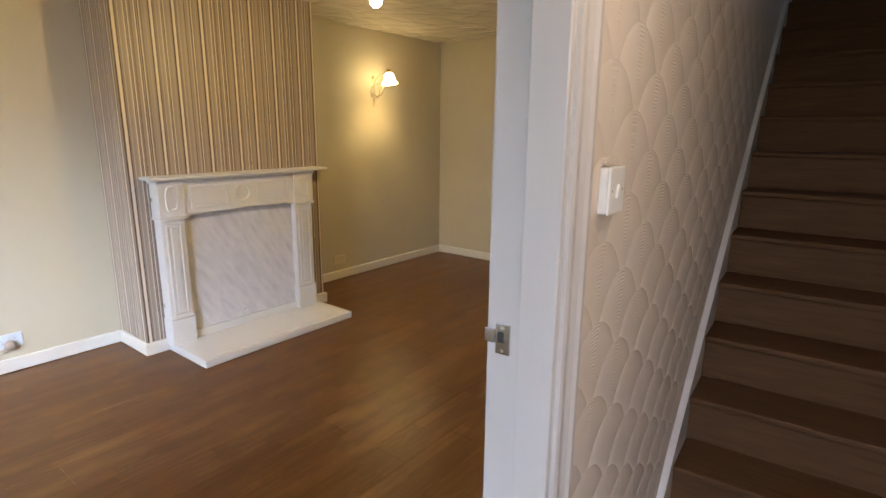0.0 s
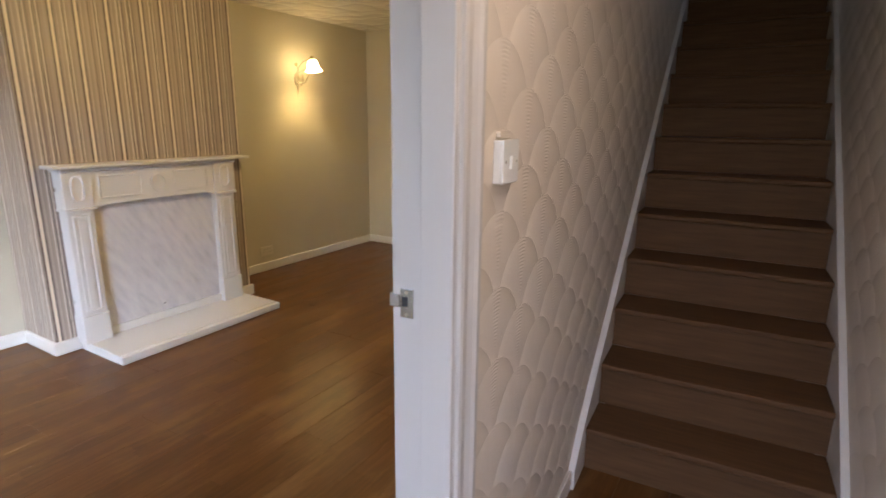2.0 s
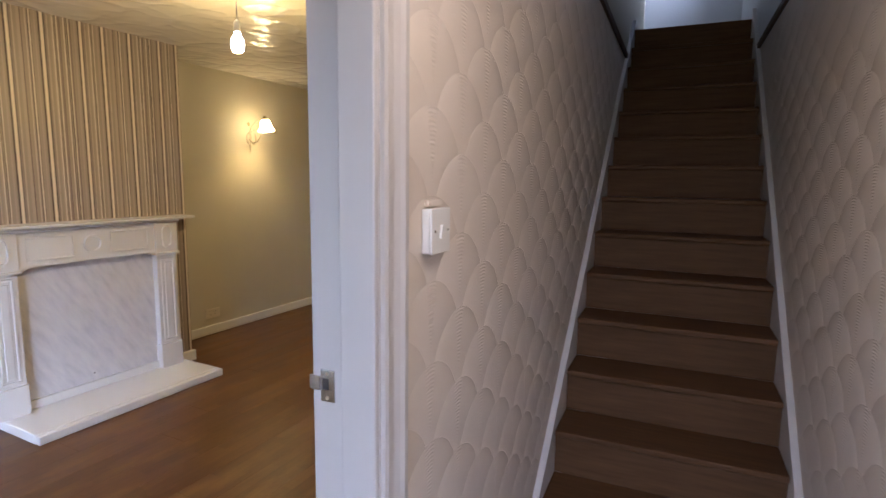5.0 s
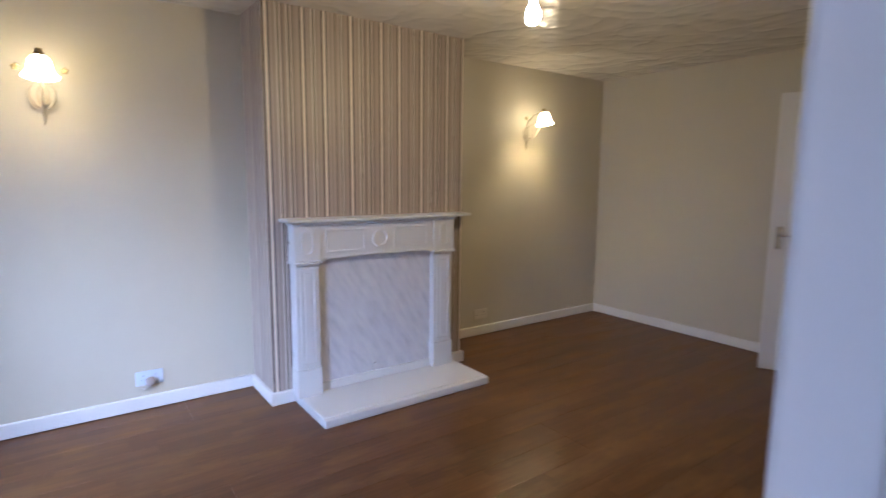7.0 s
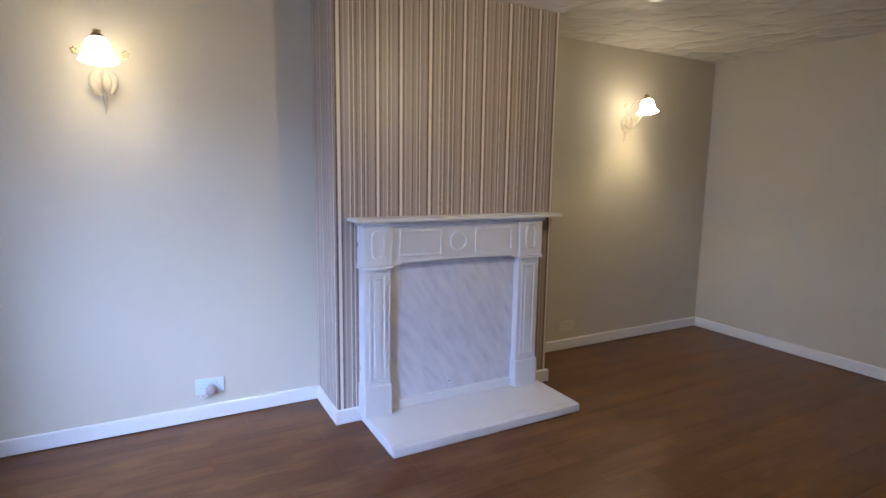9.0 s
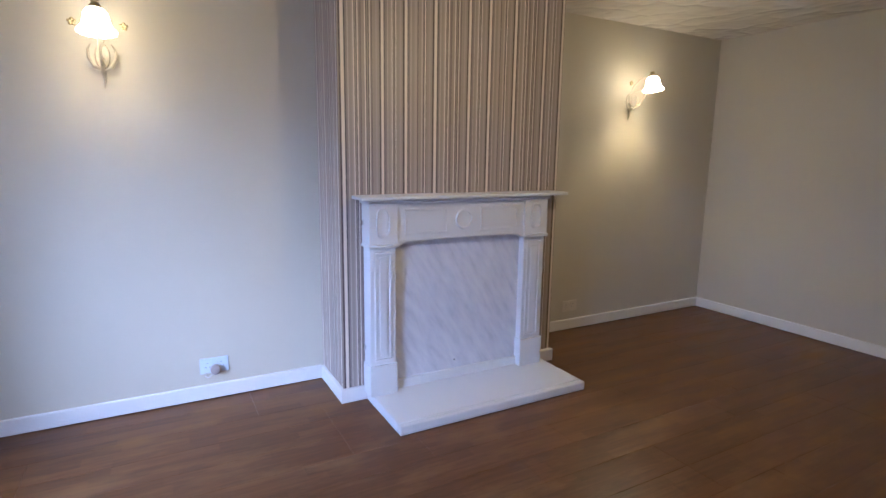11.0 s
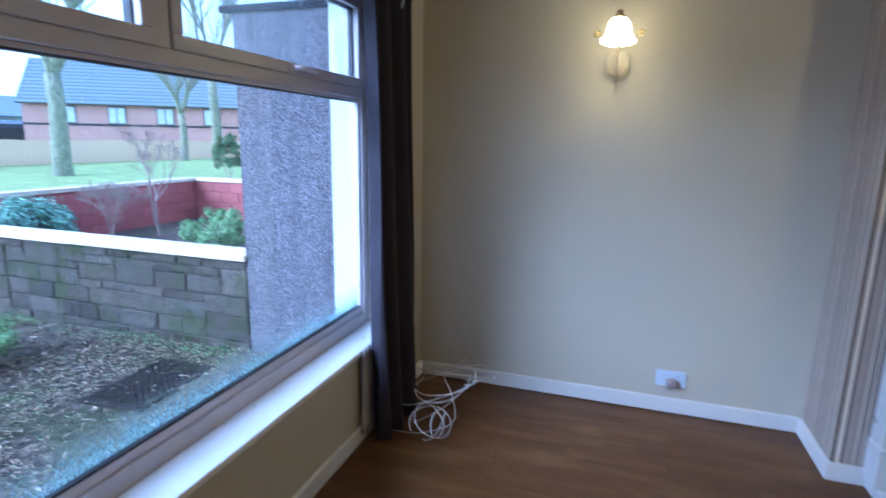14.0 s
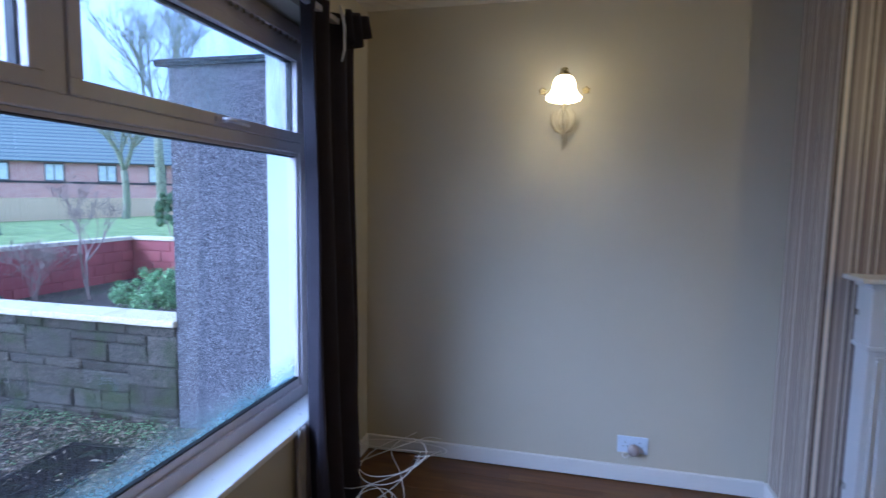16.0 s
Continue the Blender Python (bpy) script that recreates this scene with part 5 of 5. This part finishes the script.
for i in range(8):
    block("coping", (-5.045 - 0.565 * (i + 1), -5.05 - 0.565 * i, RY - 0.20, RY + 0.035, 0.43, 0.505), COPING, rwall, bevel=0.008)
for i in range(11):
    block("coping", (RX - 0.20, RX + 0.03, RY + 0.03 + 0.61 * i, RY + 0.635 + 0.61 * i, 0.431, 0.506), COPING, rwall, bevel=0.008)

gate = thing("garden_gate", "dark brown low boarded garden gate", "gate", pose(-4.40, -7.95, -0.4))
for i in range(9):
    block("board", (-0.53 + 0.118 * i, -0.42 + 0.118 * i, -0.02, 0.0, 0.05, 0.87 + 0.08 * math.sin(math.pi * i / 8)), GATE, gate, bevel=0.003)
for z in (0.15, 0.74):
    block("ledge", (-0.53, 0.53, 0.001, 0.03, z, z + 0.10), GATE, gate, bevel=0.003)
for x in (-0.60, 0.60):
    block("gate_post", (x - 0.06, x + 0.06, -0.06, 0.06, 0.0, 0.90), GATE, gate, bevel=0.008)

# ---- outhouse beside the window ----
out = thing("outhouse", "pebbledashed outhouse with a dark flat roof", "outhouse", kind="structure")
block("wall", (-4.9, GX, -1.85, OUTER - 0.002, -0.6, 2.26), DASH, out)
block("roof", (-5.0, GX + 0.03, -1.95, OUTER - 0.003, 2.261, 2.292), FELT, out, "dark felt flat roof", bevel=0.01)
block("fascia", (GX + 0.001, GX + 0.028, -1.94, OUTER - 0.003, 2.245, 2.2605), FELT, out, bevel=0.003)
solid("house_front", [(-9.0, -3.05, OUTER + 0.004, -0.3, -0.6, 5.4), (0.40, 9.0, OUTER + 0.004, -0.3, 2.36, 5.4), (1.50, 9.0, OUTER + 0.004, -0.3, -0.6, 2.36), (-3.05, 0.40, OUTER + 0.004, -0.3, 2.48, 5.4)], DASH, "pebbledashed outer wall of the house", "wall")


# ---- shrubs ----
def shrub(name, label, x, y, rx, ry, rz, n, size, material, seed, base=0.0):
    """A rounded evergreen: stems from the ground and a crown of many small leaves in uneven clumps."""
    rng = random.Random(seed)
    s = thing(name, label, "shrub", pose(x, y, gz(x, y) + base))
    bm = bmesh.new()
    for k in range(7):
        a = rng.uniform(0, 6.28)
        tube(bm, [(0.03 * math.cos(a), 0.03 * math.sin(a), -0.03), (0.3 * rx * math.cos(a), 0.3 * ry * math.sin(a), rz * 0.6), (0.6 * rx * math.cos(a), 0.6 * ry * math.sin(a), rz * 1.2)], [0.015, 0.010, 0.004], 6)
    part("stems", bm, TWIG, s)
    clumps = []
    for _ in range(60):
        a, e = rng.uniform(0, 6.28), math.asin(rng.uniform(-0.35, 1.0))
        r = rng.uniform(0.55, 0.98)
        clumps.append((Vector((rx * r * math.cos(a) * math.cos(e), ry * r * math.sin(a) * math.cos(e), rz * 0.85 + rz * r * math.sin(e) * rng.uniform(0.85, 1.15))), rng.uniform(0.12, 0.26) * rx))
    vs, fs = [], []
    for _ in range(n):
        c, cr = rng.choice(clumps)
        d = Vector((rng.gauss(0, 1), rng.gauss(0, 1), rng.gauss(0, 1))).normalized()
        p = c + d * cr * rng.uniform(0.3, 1.0)
        if p.z < 0.02:
            continue
        nrm = (d + 0.5 * Vector((p.x / rx, p.y / ry, (p.z - rz * 0.7) / rz)) + Vector((0, 0, 0.5))).normalized()
        t = nrm.cross(Vector((rng.uniform(-1, 1), rng.uniform(-1, 1), rng.uniform(-1, 1)))).normalized()
        b = nrm.cross(t)
        L = size * rng.uniform(0.6, 1.3)
        k = len(vs)
        vs += [p - t * L * 0.5, p - b * L * 0.2 + nrm * L * 0.06, p + t * L * 0.5 - nrm * L * 0.1, p + b * L * 0.2 + nrm * L * 0.06]
        fs.append((k, k + 1, k + 2, k + 3))
    me = bpy.data.meshes.new("crown")
    me.from_pydata([tuple(v) for v in vs], [], fs)
    me.materials.append(material)
    cr_ = new("crown", me)
    cr_.parent = s


shrub("shrub", "bushy evergreen shrub in the bed under the window", -2.33, -3.78, 0.58, 0.62, 0.21, 15000, 0.033, LEAF_A, 31)
shrub("shrub", "blue-green evergreen shrub before the red wall", -5.40, -7.10, 0.80, 0.60, 0.45, 9000, 0.07, LEAF_B, 32)
shrub("shrub", "rounded evergreen shrub beyond the stone wall", -6.45, -4.80, 0.50, 0.50, 0.36, 9000, 0.045, LEAF_A, 33)
shrub("hedge", "clipped dark conifer hedge on the green", -17.3, -13.55, 0.60, 0.60, 1.02, 24000, 0.07, LEAF_C, 34)


def twig_shrub(label, x, y, h, seed, spread, stems, levels, thick):
    rng = random.Random(seed)
    s = thing("bare_shrub", label, "shrub", pose(x, y, gz(x, y)))
    bm = bmesh.new()

    def grow(p, d, L, r, lev):
        q = p + d * L
        mid = p + d * L * 0.5 + Vector((rng.uniform(-1, 1), rng.uniform(-1, 1), 0)) * L * 0.06
        tube(bm, [p, mid, q], [r, r * 0.85, r * 0.7], 5)
        if lev == 0:
            return
        for _ in range(rng.choice((2, 3, 3))):
            nd = (d + spread * Vector((rng.uniform(-1, 1), rng.uniform(-1, 1), rng.uniform(-0.1, 0.7)))).normalized()
            grow(q, nd, L * rng.uniform(0.55, 0.8), max(r * 0.6, 0.0026), lev - 1)

    for _ in range(stems):
        grow(Vector((rng.uniform(-0.05, 0.05), rng.uniform(-0.05, 0.05), -0.03)), Vector((rng.uniform(-0.25, 0.25), rng.uniform(-0.25, 0.25), 1)).normalized(), h * 0.36, thick, levels)
    part("branches", bm, TWIG, s)


twig_shrub("leafless pale twiggy shrub by the red wall", -6.80, -7.25, 1.02, 41, 0.95, 9, 5, 0.008)
twig_shrub("leafless upright shrub by the red wall", -7.45, -6.85, 1.80, 42, 0.80, 2, 6, 0.024)


# ---- trees on the green ----
def tree(label, x, y, r, h, seed, fork, lean=0.0):
    """A bare winter tree: tapered trunk, limbs and fine twigs."""
    rng = random.Random(seed)
    s = thing("tree", label, "tree", pose(x, y, gz(x, y) - 0.05), group="bare trees on the green")
    bm = bmesh.new()
    pts = [Vector((lean * f * h + 0.05 * math.sin(5 * f + seed), 0.04 * math.sin(4 * f), f * fork)) for f in (0, 0.03, 0.1, 0.35, 0.7, 1.0)]
    tube(bm, pts, [r * 1.25, r * 1.08, r, r * 0.93, r * 0.86, r * 0.82], 14)
    part("trunk", bm, BARK, s, smooth=True)
    bm = bmesh.new()

    def grow(p, d, L, rr, lev):
        bend = Vector((rng.uniform(-1, 1), rng.uniform(-1, 1), rng.uniform(0, 0.6))) * L * 0.09
        mid, q = p + d * L * 0.5 + bend, p + d * L + Vector((0, 0, L * 0.06))
        tube(bm, [p, mid, q], [rr, rr * 0.82, rr * 0.66], 6 if lev > 2 else 4)
        if lev == 0:
            return
        for _ in range(3 if lev > 1 else 4):
            nd = (d + 0.62 * Vector((rng.uniform(-1, 1), rng.uniform(-1, 1), rng.uniform(-0.15, 0.75)))).normalized()
            grow(q, nd, L * rng.uniform(0.58, 0.82), rr * 0.55, lev - 1)
        if lev > 2:
            nd = (d + 0.9 * Vector((rng.uniform(-1, 1), rng.uniform(-1, 1), 0.3))).normalized()
            grow(mid, nd, L * 0.5, rr * 0.35, lev - 2)

    for k in range(4):
        a = 2 * math.pi * k / 4 + rng.uniform(-0.5, 0.5)
        d = Vector((0.42 * math.cos(a), 0.42 * math.sin(a), 1)).normalized()
        grow(pts[-1] - Vector((0, 0, 0.1)), d, (h - fork) * rng.uniform(0.24, 0.32), r * 0.5, 5)
    part("crown", bm, BARK, s)


tree("tall bare tree with a thick mossy trunk", -15.6, -20.05, 0.34, 12.0, 51, 3.9)
tree("slender bare tree before the fence", -28.0, -25.9, 0.23, 7.5, 52, 3.0)
tree("bare forked tree beside the fence", -14.4, -26.5, 0.22, 7.0, 53, 1.9)
tree("tall bare tree near the hedge", -24.5, -20.3, 0.26, 12.5, 54, 5.0)
tree("bare tree far along the green", -8.0, -30.0, 0.25, 9.0, 55, 3.0)

# ---- fence ----
fence = thing("fence", "weathered close-boarded timber fence along the green", "fence", kind="structure")
fb_ = bmesh.new()
box(fb_, -0.067, 0.067, -0.012, 0.012, 0.0, 1.28, bevel=0.004, seg=1)
fme = mesh_of("board", fb_, FENCE)
for i in range(200):
    x = -9.0 - 0.137 * i
    ob = new("board", fme)
    ob.parent = fence
    ob.matrix_basis = pose(x, -27.6 + 0.02 * (i % 2), gz(x, -27.6) - 0.03 + 0.03 * noise.noise(Vector((x, 0, 0))), 0, 0, 0)
bm = bmesh.new()
for i in range(12):
    x = -9.0 - 2.5 * i
    box(bm, x - 0.05, x + 0.05, -27.78, -27.66, -0.4, 0.98)
part("posts", bm, FENCE, fence)
bm = bmesh.new()
box(bm, -60, -36.3, -27.62, -27.58, -0.3, 1.2)
box(bm, -9.0, 20, -27.62, -27.58, -0.3, 1.2)
part("far_panels", bm, FENCE, fence)


# ---- houses beyond ----
def far_house(label, at, length, deep, eaves, ridge, n_win, wall_mat, roof_mat):
    h = thing("house", label, "house", at)
    bm = bmesh.new()
    box(bm, 0, length, 0, deep, -1.0, eaves)
    a = [bm.verts.new((x, y, z)) for x, y, z in ((0.001, 0, eaves), (0.001, deep, eaves), (0.001, deep / 2, ridge))]
    b = [bm.verts.new((length - 0.001, v.co.y, v.co.z)) for v in a]
    bm.faces.new(a)
    bm.faces.new(list(reversed(b)))
    part("wall", bm, wall_mat, h)
    s = math.atan2(ridge - eaves, deep / 2)
    run = math.hypot(ridge - eaves, deep / 2) + 0.35
    for side in (0, 1):
        bm = bmesh.new()
        box(bm, -0.25, length + 0.25, 0, run, 0, 0.10)
        m = pose(0, -0.3 if side == 0 else deep + 0.3, eaves - 0.3 * math.tan(s) + 0.04, math.degrees(s) if side == 0 else 0)
        if side == 1:
            m = Matrix.Translation((length, deep + 0.3, eaves - 0.3 * math.tan(s) + 0.04)) @ Matrix.Rotation(math.pi, 4, "Z") @ Matrix.Rotation(s, 4, "X")
        part("roof", bm, roof_mat, h, m=m)
    block("gutter", (-0.1, length + 0.1, -0.14, -0.02, eaves - 0.16, eaves - 0.03), RUBBER, h, "black gutter")
    block("band", (-0.01, length + 0.01, -0.03, -0.001, eaves - 1.75, eaves - 1.6), RUBBER, h, "dark brick band")
    for i in range(n_win):
        x = 2.8 + 3.25 * i
        for z0, z1 in ((eaves - 1.62, eaves - 0.32), (eaves - 4.5, eaves - 3.3)):
            w = block("window", (x - 0.60, x + 0.60, -0.05, 0.02, z0, z1), PVCFAR, h, "dark framed window")
            for k in (-1, 1):
                block("pane", (x + k * 0.28 - 0.24, x + k * 0.28 + 0.24, -0.062, -0.052, z0 + 0.10, z1 - 0.10), FARGLASS, w)
            block("sill", (x - 0.66, x + 0.66, -0.10, -0.051, z0 - 0.09, z0 - 0.001), RUBBER, w)
    return h


far_house("long two-storey red brick house with a blue-grey tiled roof", pose(-27.75, -39.85, 0, 0, 0, 123), 22.0, 5.8, 3.73, 6.85, 6, BRICKS, ROOF)
shed = far_house("low pale house far beyond the fence", pose(-14, -59, 0, 0, 0, 194), 22, 8, 2.5, 4.3, 6, FARWALL, PALEROOF)
grey = far_house("grey roofed house behind the sheds", pose(-33.4, -60.8, 0, 0, 0, 162), 11.0, 7.0, 3.1, 5.1, 3, FARWALL, GREYROOF)
bm = bmesh.new()
box(bm, -0.5, 0.5, -0.4, 0.4, 0, 1.1)
box(bm, -0.55, 0.55, -0.45, 0.45, 1.1, 1.2)
part("chimney", bm, BRICKS, grey, m=pose(5.0, 3.5, 4.6))


def low_shed(label, at, length, deep, front, back, wall_mat, roof_mat):
    """A lean-to shed with an overhanging roof sheet and a wide door."""
    h = thing("shed", label, "shed", at)
    bm = bmesh.new()
    a = [bm.verts.new((0, y, z)) for y, z in ((0, -0.6), (deep, -0.6), (deep, back), (0, front))]
    b = [bm.verts.new((length, v.co.y, v.co.z)) for v in a]
    bm.faces.new(a)
    bm.faces.new(list(reversed(b)))
    for k in range(4):
        bm.faces.new((a[k], b[k], b[(k + 1) % 4], a[(k + 1) % 4]))
    part("wall", bm, wall_mat, h)
    bm = bmesh.new()
    box(bm, -0.15, length + 0.15, -0.2, math.hypot(deep, back - front) + 0.2, 0.0, 0.08, bevel=0.01)
    part("roof", bm, roof_mat, h, m=pose(0, 0, front + 0.01, math.degrees(math.atan2(back - front, deep))))
    block("shed_door", (length * 0.3, length * 0.7, -0.05, -0.002, -0.3, front - 0.25), RUBBER, h, bevel=0.01)


low_shed("dark blue-grey shed behind the fence", pose(-30.3, -51.2, 0, 0, 0, 148), 6.2, 5.0, 2.05, 2.35, DARKWALL, DARKWALL)
low_shed("low shed with a pale teal roof", pose(-25.9, -51.6, 0, 0, 0, 148), 4.9, 4.0, 1.45, 2.1, FARWALL, TEALROOF)

# ---- floor planks, laid along the room ----
PW, PL = 0.19, 1.285
plank_meshes = {}


def plank_mesh(length):
    """A plank with eased edges; planks of one length share one mesh."""
    key = round(length, 3)
    if key not in plank_meshes:
        pk = bmesh.new()
        box(pk, 0, PW - 0.0005, 0, key - 0.0005, -0.012, 0.0)
        bmesh.ops.bevel(pk, geom=[e for e in pk.edges if all(v.co.z > -0.001 for v in e.verts)], offset=0.0006, segments=1, affect="EDGES")
        plank_meshes[key] = mesh_of("plank", pk, LAMINATE)
    return plank_meshes[key]


rng = random.Random(77)
x = WEST + 0.003
while x < 1.35:
    first = -0.54 if x + PW > 0.47 else -0.25
    y = -0.60 - rng.choice((0.0, 0.32, 0.64, 0.96))
    while y < 5.44:
        y0, y1 = max(y, first), min(y + PL, 5.44)
        if y1 - y0 > 0.03:
            ob = new("plank", plank_mesh(y1 - y0))
            ob.parent = floor
            ob.matrix_basis = pose(x, y0, 0)
        y += PL
    x += PW
